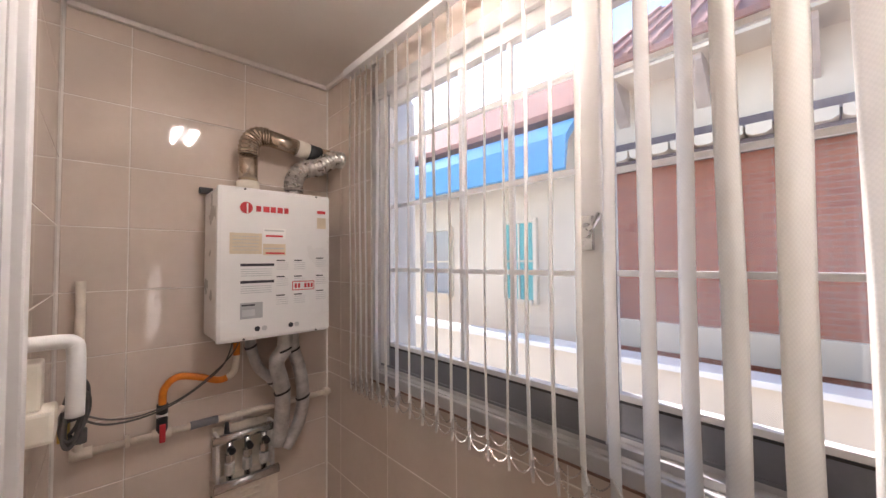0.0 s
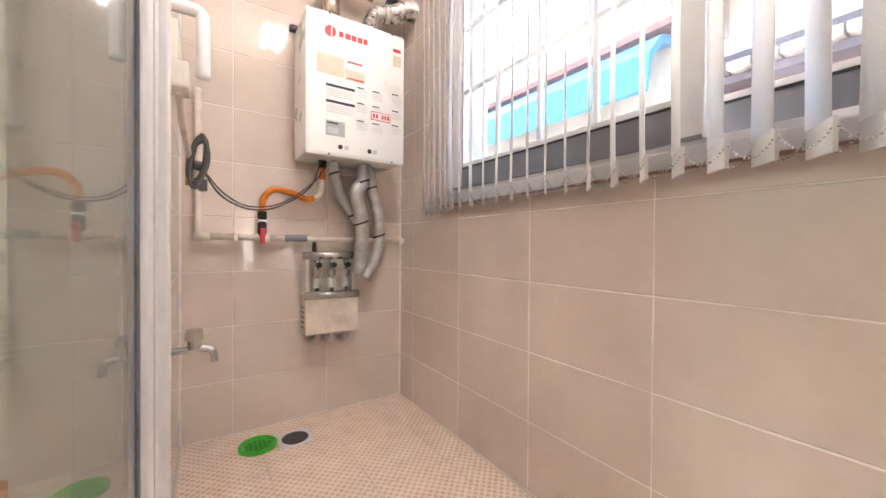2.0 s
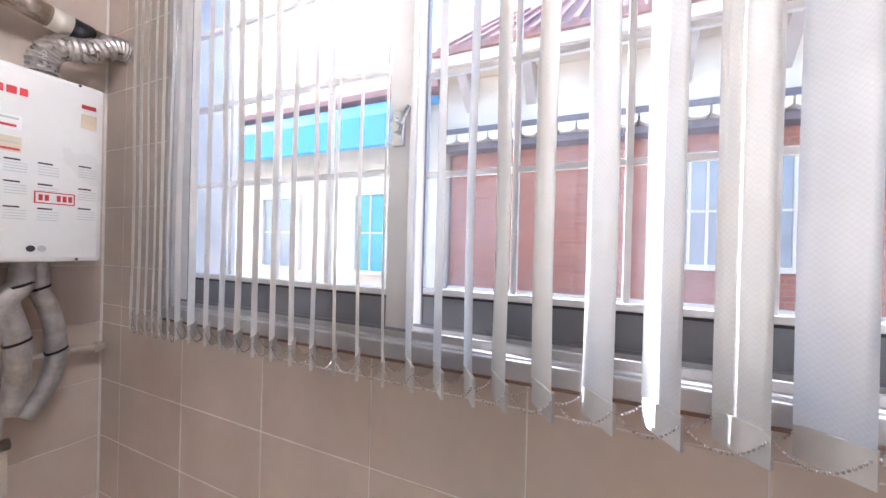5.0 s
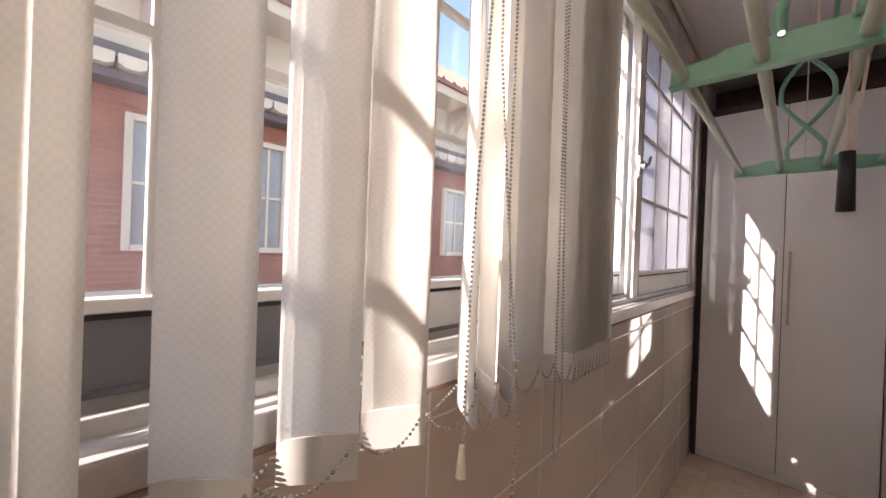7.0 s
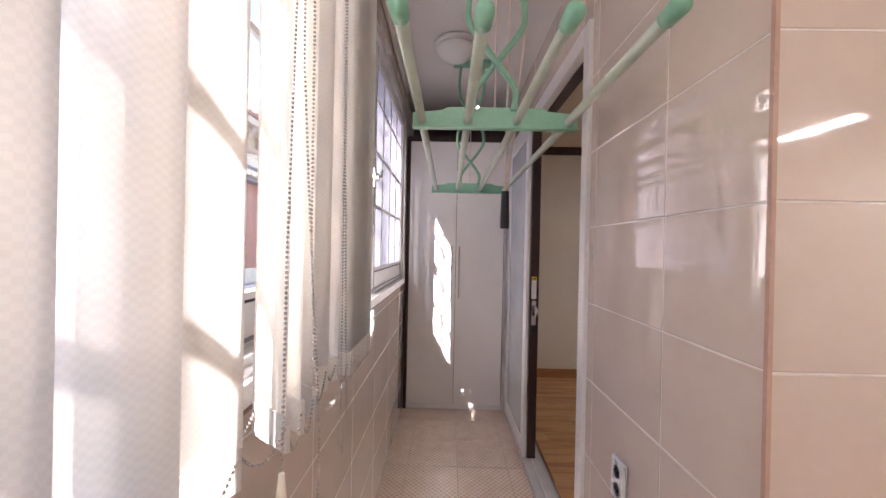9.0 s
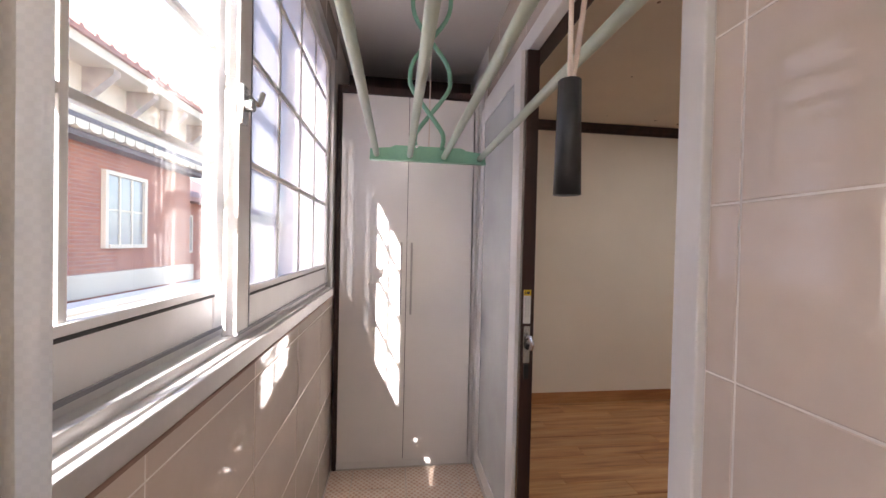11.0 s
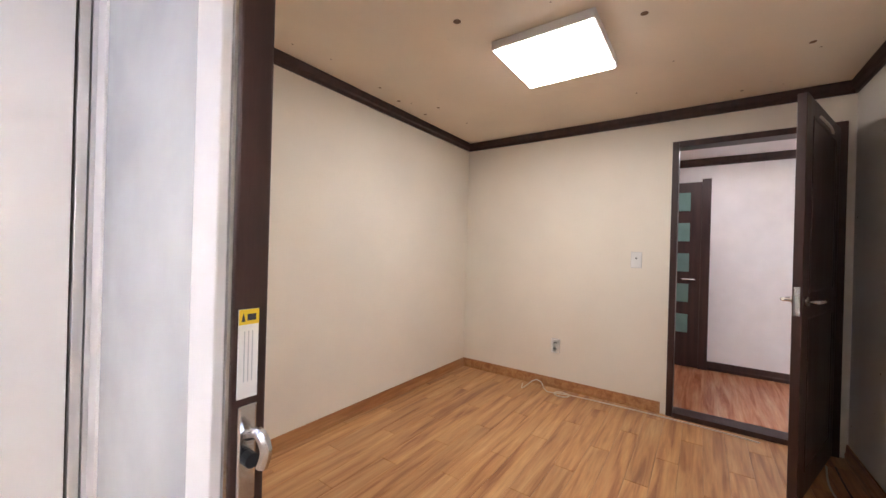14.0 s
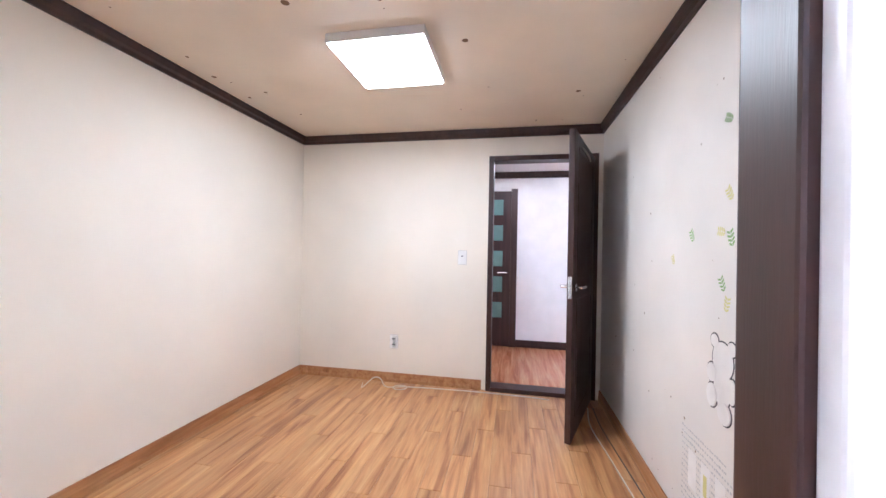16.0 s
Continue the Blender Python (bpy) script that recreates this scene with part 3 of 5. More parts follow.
part("print_mark", slab([(EX + 0.009, 1.137), (EX + 0.015, 1.137), (EX + 0.012, 1.150)], "y", 4.2978, 4.2985), INK, st)
part("print_line", box((EX + 0.018, 4.2978, 1.138), (EX + 0.031, 4.2985, 1.148)), INK, st)
lk = part("lock_plate", box((EX + 0.008, 4.297, 0.86), (EX + 0.036, 4.303, 1.01), 0.003), CHROME, lead, "chrome hook lock plate")
part("hook", tube([(EX + 0.022, 4.295, 0.965), (EX + 0.026, 4.27, 0.972), (EX + 0.03, 4.258, 0.95), (EX + 0.026, 4.262, 0.925)], 0.009, 8), CHROME, lk)
part("lock_cylinder", rod((EX + 0.022, 4.30, 0.93), (EX + 0.022, 4.28, 0.93), 0.011), BLACKP, lk)
part("pull", box((EX + 0.012, 4.288, 0.80), (EX + 0.030, 4.303, 0.86), 0.004), BLACKP, lk)

# ---- setting: the room ----
RF, RH, RX, RY0, RY1 = 0.06, 2.335, 3.8, 2.99, 5.71
floor_r = wall("floor_room", (0.957, RY0 - 0.1, -0.15), (RX, RY1 + 0.1, RF - 0.006), BASEW, "warm oak laminate plank floor", "floor")
tile_face(floor_r, "z", RF - 0.006, 1, 0.957, RX, RY0, RY1, 0.92, 0.115, 0.25, 0.02, mat=PLANK, name="plank", gap=0.0007, thick=0.006, stagger=0.37)
wall("ceiling_room", (0.957, RY0 - 0.1, RH), (RX + 0.1, RY1 + 0.1, RH + 0.12), CEILP, "yellowed papered ceiling with mould specks", "ceiling")
wall("wall_room_left", (0.957, RY1, RF - 0.01), (RX + 0.1, RY1 + 0.1, RH), PAPER, "plain cream wallpapered wall")
wall("wall_room_right", (0.957, RY0 - 0.1, RF - 0.01), (RX, RY0, RH), PAPERP, "cream wallpaper with printed leaves and mould specks")
wall("wall_room_window_pier", (0.955, RY0, RF - 0.01), (0.96, YA - 0.05, RH), PAPER, "cream wallpapered wall beside the sliding door")
wall("wall_room_over_door", (0.955, YA - 0.05, DT + 0.05), (0.96, RY1, RH), PAPER, "cream wallpapered wall over the sliding door")
wall("wall_room_window_side", (0.955, 5.06, RF - 0.01), (0.96, RY1, DT + 0.05), PAPER, "cream wallpapered wall beyond the sliding door")
DA, DB, DZ = 3.04, 3.915, 2.085
wall("wall_room_back", (RX, DB, RF - 0.01), (RX + 0.1, RY1, RH), PAPER, "cream wallpapered wall with switch and socket")
wall("wall_room_back_over", (RX, RY0 - 0.1, DZ), (RX + 0.1, DB, RH), PAPER, "cream wallpaper over the open door")
wall("wall_room_back_side", (RX, RY0 - 0.1, RF - 0.01), (RX + 0.1, DA, DZ), PAPER, "narrow wallpapered strip beside the door")


def molding(name, p, q, out, z0, z1, mat, label, lip=0.012):
    """A moulded strip on a wall from p to q, standing out by out."""
    p, q, out = Vector((*p, 0)), Vector((*q, 0)), Vector((*out, 0))
    h = z1 - z0
    prof = [(0, z0), (0.012, z0), (0.014, z0 + h * 0.3), (0.014 + lip * 0.6, z0 + h * 0.45), (0.016 + lip, z1 - h * 0.12), (0.016 + lip, z1), (0, z1)]
    bm = bmesh.new()
    rows = [[bm.verts.new(e + out * d + Vector((0, 0, z))) for d, z in prof] for e in (p, q)]
    n = len(prof)
    for i in range(n):
        bm.faces.new((rows[0][i], rows[0][(i + 1) % n], rows[1][(i + 1) % n], rows[1][i]))
    bm.faces.new(rows[0])
    bm.faces.new(rows[1][::-1])
    bmesh.ops.recalc_face_normals(bm, faces=bm.faces)
    return tagged(link(name, bm, mat), label, "trim", kind="structure")


CR = "dark brown crown moulding under the ceiling"
for n, p, q, o in (("left", (0.96, RY1), (RX, RY1), (0, -1)), ("right", (0.96, RY0), (RX, RY0), (0, 1)), ("back", (RX, RY0), (RX, RY1), (-1, 0)), ("front", (0.96, RY0), (0.96, RY1), (1, 0))):
    molding("trim_crown_" + n, p, q, o, RH - 0.075, RH - 0.002, BROWN, CR, 0.02)
for n, p, q, o in (("left", (0.96, RY1), (RX, RY1), (0, -1)), ("right", (0.96, RY0), (RX, RY0), (0, 1)), ("back", (RX, DB + 0.05), (RX, RY1), (-1, 0))):
    molding("baseboard_" + n, p, q, o, RF, RF + 0.085, BASEW, "oak coloured baseboard along the wall", -0.008)

# door to the hall
d3 = thing("door_3", "dark brown wooden room door standing open", "door", kind="structure")
part("door_frame", box((RX - 0.02, DB - 0.03, RF), (RX + 0.12, DB + 0.012, DZ + 0.012), 0.004), BROWN, d3)
part("door_frame", box((RX - 0.02, DA - 0.012, RF), (RX + 0.12, DA + 0.03, DZ + 0.012), 0.004), BROWN, d3)
part("door_frame_head", box((RX - 0.02, DA + 0.03, DZ - 0.03), (RX + 0.12, DB - 0.03, DZ + 0.012), 0.004), BROWN, d3)
part("door_sill", box((RX - 0.025, DA + 0.03, RF - 0.005), (RX + 0.12, DB - 0.03, RF + 0.035), 0.004), BROWN, d3)
hin = Vector((RX - 0.025, DA + 0.04, 0))
free = Vector((2.99, 3.36, 0))
dv = (free - hin).normalized()
LEAFM = Matrix.Translation(hin) @ Matrix.Rotation(math.atan2(dv.y, dv.x), 4, "Z")
W = 0.83
leaf3 = part("door_leaf", box((0, -0.018, RF + 0.012), (W, 0.018, DZ - 0.035), 0.003), BROWN, d3, "dark brown panelled door leaf")
leaf3.matrix_basis = LEAFM
for z0, z1 in ((0.2, 0.95), (1.08, 1.95)):
    for y in (-0.021, 0.018):
        bm = bmesh.new()
        for a, b in (((0.12, y, z0), (0.7, y + 0.003, z0 + 0.012)), ((0.12, y, z1), (0.7, y + 0.003, z1 + 0.012)), ((0.12, y, z0 + 0.012), (0.132, y + 0.003, z1)), ((0.688, y, z0 + 0.012), (0.7, y + 0.003, z1))):
            box(a, b, 0, bm)
        part("panel_bead", bm, BROWN, leaf3)
hp = part("lock_plate", box((W - 0.002, -0.012, 0.98), (W + 0.003, 0.012, 1.12), 0.001), CHROME, leaf3)
for s in (-1, 1):
    part("rosette", rod((W - 0.06, s * 0.018, 1.05), (W - 0.06, s * 0.028, 1.05), 0.024, n=20), CHROME, leaf3)
    part("lever_handle", tube([(W - 0.06, s * 0.028, 1.05), (W - 0.06, s * 0.062, 1.05), (W - 0.09, s * 0.068, 1.05), (W - 0.17, s * 0.066, 1.048)], 0.009, 10), CHROME, leaf3, "chrome lever handle")
part("hook_rail", tube([(0.25, 0.022, 1.97), (0.4, 0.032, 1.972), (0.62, 0.03, 1.975)], 0.006, 8), WCABLE, leaf3)
for z in (0.3, 1.55, 1.85):
    part("hinge", rod((RX - 0.022, DA + 0.034, z - 0.05), (RX - 0.022, DA + 0.034, z + 0.05), 0.009), CHROME, d3, "steel butt hinge")
sp = thing("door_stopper", "small chrome door stopper on the door", "door stopper")
part("stopper_body", rod((hin.x + dv.x * 0.6, hin.y + dv.y * 0.6 + 0.02, 0.12), (hin.x + dv.x * 0.6, hin.y + dv.y * 0.6 + 0.05, 0.12), 0.012), CHROME, sp)

# hall behind the door
wall("floor_hall", (RX, 1.9, -0.15), (5.5, 5.9, RF - 0.012), HALLFL, "reddish laminate hall floor", "floor")
wall("ceiling_hall", (RX + 0.1, 1.9, 2.3), (5.5, 5.9, 2.4), HALLP, "pale hall ceiling", "ceiling")
wall("wall_hall_back", (5.4, 1.9, RF - 0.02), (5.5, 5.9, 2.3), HALLP, "pale lilac hall wall")
wall("wall_hall_a", (RX + 0.1, 1.8, RF - 0.02), (5.4, 1.9, 2.3), HALLP, "pale hall side wall")
wall("wall_hall_b", (RX + 0.1, 5.8, RF - 0.02), (5.4, 5.9, 2.3), HALLP, "pale hall side wall")
molding("baseboard_hall", (5.4, 1.9), (5.4, 5.8), (-1, 0), RF - 0.012, RF + 0.08, BROWN, "dark brown hall baseboard", -0.008)
molding("trim_crown_hall", (5.4, 1.9), (5.4, 5.8), (-1, 0), 2.22, 2.298, BROWN, "dark brown hall crown moulding", 0.02)
d4 = thing("door_4", "dark brown hall door with five small glass panes", "door", kind="structure")
HY = 3.74
bm = box((5.36, HY - 0.08, RF - 0.012), (5.4, HY, 2.08), 0.003)
part("door_frame", bm, BROWN, d4)
part("door_leaf", box((5.365, HY, RF + 0.0), (5.398, HY + 0.75, 2.05), 0.003), BROWN, d4)
for i in range(5):
    z = 0.42 + i * 0.33
    part("pane", box((5.355, HY + 0.1, z), (5.366, HY + 0.33, z + 0.2), 0.004), TEAL, d4, "teal frosted glass pane")
part("lever_handle", tube([(5.365, HY + 0.05, 1.0), (5.32, HY + 0.05, 1.0), (5.315, HY + 0.1, 1.0), (5.315, HY + 0.16, 1.0)], 0.01, 8), CHROME, d4)


# ---- things: boiler end ----
bo = thing("boiler", "white wall-hung gas boiler with red brand mark and labels", "boiler")
BX0, BX1, BZ0, BZ1, BY = 0.108, 0.577, 1.243, 1.873, 0.255
part("body", box((BX0 + 0.008, 0.0, BZ0 + 0.008), (BX1 - 0.004, BY - 0.025, BZ1 - 0.008), 0.012), BOILERW, bo)
part("front_cover", box((BX0, BY - 0.03, BZ0), (BX1, BY, BZ1), 0.016), BOILERW, bo)
part("bracket", box((BX1 - 0.03, 0.0, BZ1 - 0.006), (BX1 + 0.02, 0.03, BZ1 + 0.02), 0.004), BLACKP, bo)
F = BY + 0.0006


def stick(name, u0, u1, v0, v1, mat, label="", d=0.0, dd=0.0012):
    """A flat print on the boiler's cover; u from its left edge as one faces it, v from the top."""
    return part(name, box((BX1 - u1, F + d, BZ1 - v1), (BX1 - u0, F + d + dd, BZ1 - v0)), mat, bo, label)


part("brand_disc", rod((BX1 - 0.105, F - 0.001, BZ1 - 0.085), (BX1 - 0.105, F + 0.0008, BZ1 - 0.085), 0.024, n=28), RED, bo, "round red brand mark")
part("brand_disc_cut", box((BX1 - 0.112, F + 0.0008, BZ1 - 0.106), (BX1 - 0.106, F + 0.0012, BZ1 - 0.066)), BOILERW, bo)
for i, w in enumerate((0.019, 0.024, 0.022, 0.022, 0.018)):
    u = 0.142 + i * 0.0285
    stick("brand_bar", u, u + w, 0.074, 0.098, RED)
stick("red_mark", 0.405, 0.445, 0.072, 0.086, RED)
stick("aged_label", 0.045, 0.165, 0.19, 0.275, AGED, "yellowed specification label")
for i in range(5):
    stick("label_line", 0.055, 0.155, 0.202 + i * 0.014, 0.2045 + i * 0.014, GREYINK_AND_SHADE, d=0.0013, dd=0.0005)
stick("notice_label", 0.17, 0.262, 0.165, 0.21, LABEL)
stick("notice_line", 0.175, 0.255, 0.172, 0.178, GREYINK_AND_SHADE, d=0.0013, dd=0.0005)
stick("notice_line", 0.18, 0.25, 0.194, 0.202, RED, d=0.0013, dd=0.0005)
stick("notice_label", 0.17, 0.262, 0.232, 0.28, AGED)
stick("notice_line", 0.175, 0.255, 0.248, 0.254, GREYINK_AND_SHADE, d=0.0013, dd=0.0005)
stick("notice_line", 0.18, 0.258, 0.268, 0.275, RED, d=0.0013, dd=0.0005)
stick("corner_label", 0.405, 0.447, 0.105, 0.155, AGED)
for v in (0.315, 0.385):
    stick("heading_bar", 0.085, 0.215, v, v + 0.011, INK)
    for i in range(4):
        stick("text_line", 0.087, 0.205, v + 0.022 + i * 0.009, v + 0.0245 + i * 0.009, GREYINK_AND_SHADE)
for u, v in ((0.225, 0.3), (0.225, 0.37), (0.3, 0.3), (0.3, 0.37), (0.225, 0.45), (0.3, 0.45), (0.4, 0.29), (0.4, 0.37), (0.4, 0.44)):
    stick("heading_bar", u, u + 0.035, v, v + 0.005, INK)
    for i in range(4):
        stick("text_line", u, u + 0.05, v + 0.012 + i * 0.009, v + 0.014 + i * 0.009, GREYINK_AND_SHADE)
fr = stick("red_frame", 0.292, 0.392, 0.395, 0.435, RED, "red bordered warning label")
stick("red_frame_field", 0.2955, 0.3885, 0.3985, 0.4315, LABEL, d=0.0013, dd=0.0005)
for i in range(6):
    if i != 2:
        stick("warning_bar", 0.302 + i * 0.0145, 0.312 + i * 0.0145, 0.405, 0.425, RED, d=0.0019, dd=0.0005)
stick("control_panel", 0.085, 0.17, 0.475, 0.54, surface("grey_panel", (0.42, 0.43, 0.44), 0.4), "grey control label")
stick("control_display", 0.092, 0.14, 0.503, 0.53, GREYINK_AND_SHADE, d=0.0013, dd=0.0008)
stick("control_line", 0.09, 0.14, 0.482, 0.488, INK, d=0.0013, dd=0.0008)
for u, m in ((0.15, INK), (0.178, GREYINK_AND_SHADE), (0.287, INK), (0.313, GREYINK_AND_SHADE)):
    part("round_mark", rod((BX1 - u, F - 0.001, BZ0 + 0.045), (BX1 - u, F + 0.001, BZ0 + 0.045), 0.0105, n=18), m, bo)
for u, z in ((0.1, BZ1 - 0.009), (0.4, BZ1 - 0.009), (0.1, BZ0 + 0.009), (0.4, BZ0 + 0.009)):
    part("screw", rod((BX1 - u, F - 0.002, z), (BX1 - u, F + 0.002, z), 0.004), INK, bo)

fl = thing("exhaust_flue", "ribbed steel exhaust flue pipe over the boiler", "flue pipe")
part("collar", rod((0.43, 0.12, BZ1 - 0.002), (0.43, 0.12, BZ1 + 0.05), 0.046, n=24), IVORY, fl, "ivory tape collar", True)
part("straight_pipe", rod((0.43, 0.12, BZ1 + 0.05), (0.43, 0.12, BZ1 + 0.17), 0.038, n=24), STEEL, fl, "brass tinted steel pipe", True)
part("ribbed_elbow", tube([(0.43, 0.12, BZ1 + 0.17), (0.425, 0.12, BZ1 + 0.225), (0.395, 0.12, BZ1 + 0.262), (0.35, 0.12, BZ1 + 0.268)], 0.04, 20, rib=0.004), STEEL, fl)
part("cross_pipe", rod((0.35, 0.12, BZ1 + 0.268), (0.19, 0.115, BZ1 + 0.245), 0.038, n=24), STEEL, fl, "", True)
part("white_tape", rod((0.215, 0.116, BZ1 + 0.249), (0.16, 0.114, BZ1 + 0.241), 0.041, n=24), IVORY, fl, "", True)
part("black_clamp", rod((0.16, 0.114, BZ1 + 0.241), (0.1, 0.112, BZ1 + 0.235), 0.04, n=24), BLACKP, fl, "", True)
part("wall_stub", rod((0.1, 0.112, BZ1 + 0.235), (0.0, 0.11, BZ1 + 0.23), 0.037, n=24), STEEL, fl, "", True)
du = thing("intake_duct", "crumpled silver foil intake duct beside the flue", "duct")
part("collar", rod((0.235, 0.14, BZ1 - 0.002), (0.235, 0.14, BZ1 + 0.03), 0.041, n=24), CHROME, du, "", True)
part("duct", tube([(0.235, 0.14, BZ1 + 0.03), (0.235, 0.142, BZ1 + 0.08), (0.2, 0.15, BZ1 + 0.135), (0.12, 0.16, BZ1 + 0.16), (0.05, 0.165, BZ1 + 0.21), (0.0, 0.165, BZ1 + 0.215)], 0.04, 16, rib=0.004, steps=9), FOIL, du)

# insulated pipes from the boiler down to the manifold
for n, pts, r in (
    ("a", [(0.42, 0.13, BZ0), (0.415, 0.13, BZ0 - 0.05), (0.38, 0.11, BZ0 - 0.15), (0.30, 0.07, BZ0 - 0.24), (0.245, 0.06, BZ0 - 0.33)], 0.022),
    ("b", [(0.275, 0.15, BZ0), (0.28, 0.15, BZ0 - 0.08), (0.31, 0.14, BZ0 - 0.14), (0.275, 0.12, BZ0 - 0.28), (0.275, 0.1, BZ0 - 0.46), (0.29, 0.09, BZ0 - 0.53)], 0.034),
    ("c", [(0.225, 0.10, BZ0), (0.22, 0.1, BZ0 - 0.1), (0.185, 0.09, BZ0 - 0.2), (0.165, 0.085, BZ0 - 0.34), (0.19, 0.085, BZ0 - 0.47), (0.25, 0.085, BZ0 - 0.56)], 0.03),
):
    p = thing("insulated_pipe", "silver wrapped insulated water pipe under the boiler", "pipe", "boiler pipes")
    part("wrap", tube(pts, r, 14), WRAP, p, "", True)
    for k in (1, 3):
        q = Vector(pts[k])
        part("cable_tie", rod(q - Vector((0, 0, 0.004)), q + Vector((0.003, 0, 0.004)), r + 0.004, n=16), BLACKP, p)
    part("valve", rod((pts[0][0], pts[0][1], BZ0 - 0.02), (pts[0][0], pts[0][1], BZ0 + 0.012), 0.014), CHROME, p)

man = thing("heating_manifold", "cream steel heating manifold box with valves", "manifold")
MX0, MX1 = 0.295, 0.535
part("back_plate", box((MX0, 0.0, 0.42), (MX1, 0.012, 0.835), 0.003), PVC, man)
for x in (MX0, MX1 - 0.014):
    part("side_plate", box((x, 0.012, 0.62), (x + 0.014, 0.08, 0.82), 0.003), ALU, man)
bm = slab([(0.0, 0.42), (0.115, 0.43), (0.105, 0.615), (0.0, 0.615)], "x", MX0 - 0.005, MX1 + 0.005)
cv = part("cover", bm, PVC, man, "cream louvred cover")
for i in range(5):
    part("louvre", box((MX0 + 0.075, 0.111 - i * 0.0012, 0.46 + i * 0.026), (MX0 + 0.15, 0.118 - i * 0.0012, 0.466 + i * 0.026), 0.001), PVC, cv)
    part("louvre", box((MX1 + 0.004, 0.03, 0.455 + i * 0.024), (MX1 + 0.008, 0.075, 0.461 + i * 0.024)), INK, cv)
part("manifold_bar", rod((MX0 - 0.01, 0.07, 0.80), (MX1 + 0.01, 0.07, 0.80), 0.02, n=16), CHROME, man, "", True)
part("manifold_bar", rod((MX0 - 0.01, 0.10, 0.61), (MX1 + 0.01, 0.10, 0.61), 0.02, n=16), CHROME, man, "", True)
for i in range(3):
    x = MX0 + 0.045 + i * 0.07
    v = part("branch_valve", rod((x, 0.07, 0.62), (x, 0.07, 0.785), 0.013), CHROME, man, "", True)
    part("nut", rod((x, 0.07, 0.70), (x, 0.07, 0.73), 0.02, n=6), CHROME, v)
    part("sleeve", rod((x, 0.07, 0.645), (x, 0.07, 0.69), 0.02, n=12), WRAP, v)
    part("knob", rod((x, 0.085, 0.755), (x, 0.115, 0.755), 0.014), BLACKP, v)
    part("tail_pipe", tube([(x, 0.07, 0.43), (x, 0.07, 0.395), (x + 0.006, 0.03, 0.375), (x + 0.006, 0.0, 0.372)], 0.015, 10), WRAP, man, "", True)
part("vent_plug", rod((MX1 - 0.045, 0.06, 0.815), (MX1 - 0.045, 0.06, 0.865), 0.012, 0.008), BLACKP, man)

gp = thing("gas_pipe", "cream painted gas pipe along the tiled wall", "pipe")
part("riser", tube([(0.955, 0.035, 1.5), (0.955, 0.035, 1.2), (0.955, 0.035, 0.93), (0.95, 0.035, 0.89), (0.92, 0.035, 0.883)], 0.014, 12), PVC, gp, "", True)
part("run", rod((0.925, 0.035, 0.883), (0.0, 0.035, 0.875), 0.013, n=14), PVC, gp, "", True)
part("elbow", rod((0.975, 0.035, 0.883), (0.915, 0.035, 0.883), 0.02, n=14), PVC, gp, "", True)
part("tee", rod((0.745, 0.035, 0.8825), (0.685, 0.035, 0.882), 0.02, n=14), PVC, gp, "", True)
part("flange", rod((0.03, 0.035, 0.8755), (0.012, 0.035, 0.875), 0.022, n=14), PVC, gp)
for x in (0.82, 0.12):
    part("clip", box((x - 0.007, 0.0, 0.866), (x + 0.007, 0.052, 0.9), 0.003), PVC, gp)
part("grey_tape", rod((0.62, 0.035, 0.8815), (0.52, 0.035, 0.881), 0.0165, n=14), GREYPANEL, gp)
gv = thing("gas_valve", "black and red gas valve on the pipe", "valve")
part("valve_body", rod((0.715, 0.038, 0.885), (0.715, 0.045, 1.0), 0.019, n=14), BLACKP, gv)
part("band", rod((0.715, 0.041, 0.95), (0.715, 0.043, 0.965), 0.0195, n=14), LABEL, gv)
part("red_lever", box((0.705, 0.055, 0.855), (0.725, 0.068, 0.925), 0.004), RED, gv)
gh = thing("gas_hose", "orange gas hose up to the boiler", "hose")
part("hose", tube([(0.715, 0.045, 1.0), (0.71, 0.05, 1.06), (0.67, 0.06, 1.10), (0.6, 0.08, 1.09), (0.535, 0.09, 1.065), (0.50, 0.1, 1.07)], 0.014, 12), ORANGE, gh, "", True)
part("grey_end", tube([(0.50, 0.1, 1.07), (0.475, 0.1, 1.09), (0.465, 0.1, 1.14), (0.465, 0.1, 1.165)], 0.0135, 12), IVORY, gh, "", True)
part("orange_end", rod((0.465, 0.1, 1.16), (0.465, 0.1, 1.22), 0.014), ORANGE, gh)
part("connector", rod((0.465, 0.1, 1.215), (0.465, 0.1, BZ0 + 0.01), 0.018), BLACKP, gh)
gm = thing("gas_meter_pipe", "fat white pipe elbow and ivory gas alarm box", "pipe")
part("elbow_pipe", tube([(XD, 0.82, 1.405), (0.965, 0.82, 1.405), (0.944, 0.82, 1.4), (0.938, 0.82, 1.375), (0.938, 0.82, 1.25)], 0.015, 14), BOILERW, gm, "", True)
part("alarm_box", box((0.965, 0.76, 1.21), (XD, 0.84, 1.275), 0.008), IVORY, gm, "ivory plastic box")
part("cover_plate", box((0.985, 0.77, 1.275), (XD, 0.83, 1.37), 0.006), IVORY, gm)
part("brass_valve", rod((0.975, 0.36, 1.05), (0.975, 0.36, 1.15), 0.014), surface("brass", (0.6, 0.4, 0.12), 0.35, metal=1.0), gm)
part("valve_tail", tube([(0.975, 0.36, 1.08), (0.96, 0.36, 1.05), (0.935, 0.36, 1.04)], 0.011, 8), CHROME, gm)
part("lower_riser", tube([(0.985, 0.8, 1.215), (0.988, 0.7, 1.19), (0.982, 0.45, 1.17), (0.975, 0.36, 1.14)], 0.009, 8), PVC, gm)
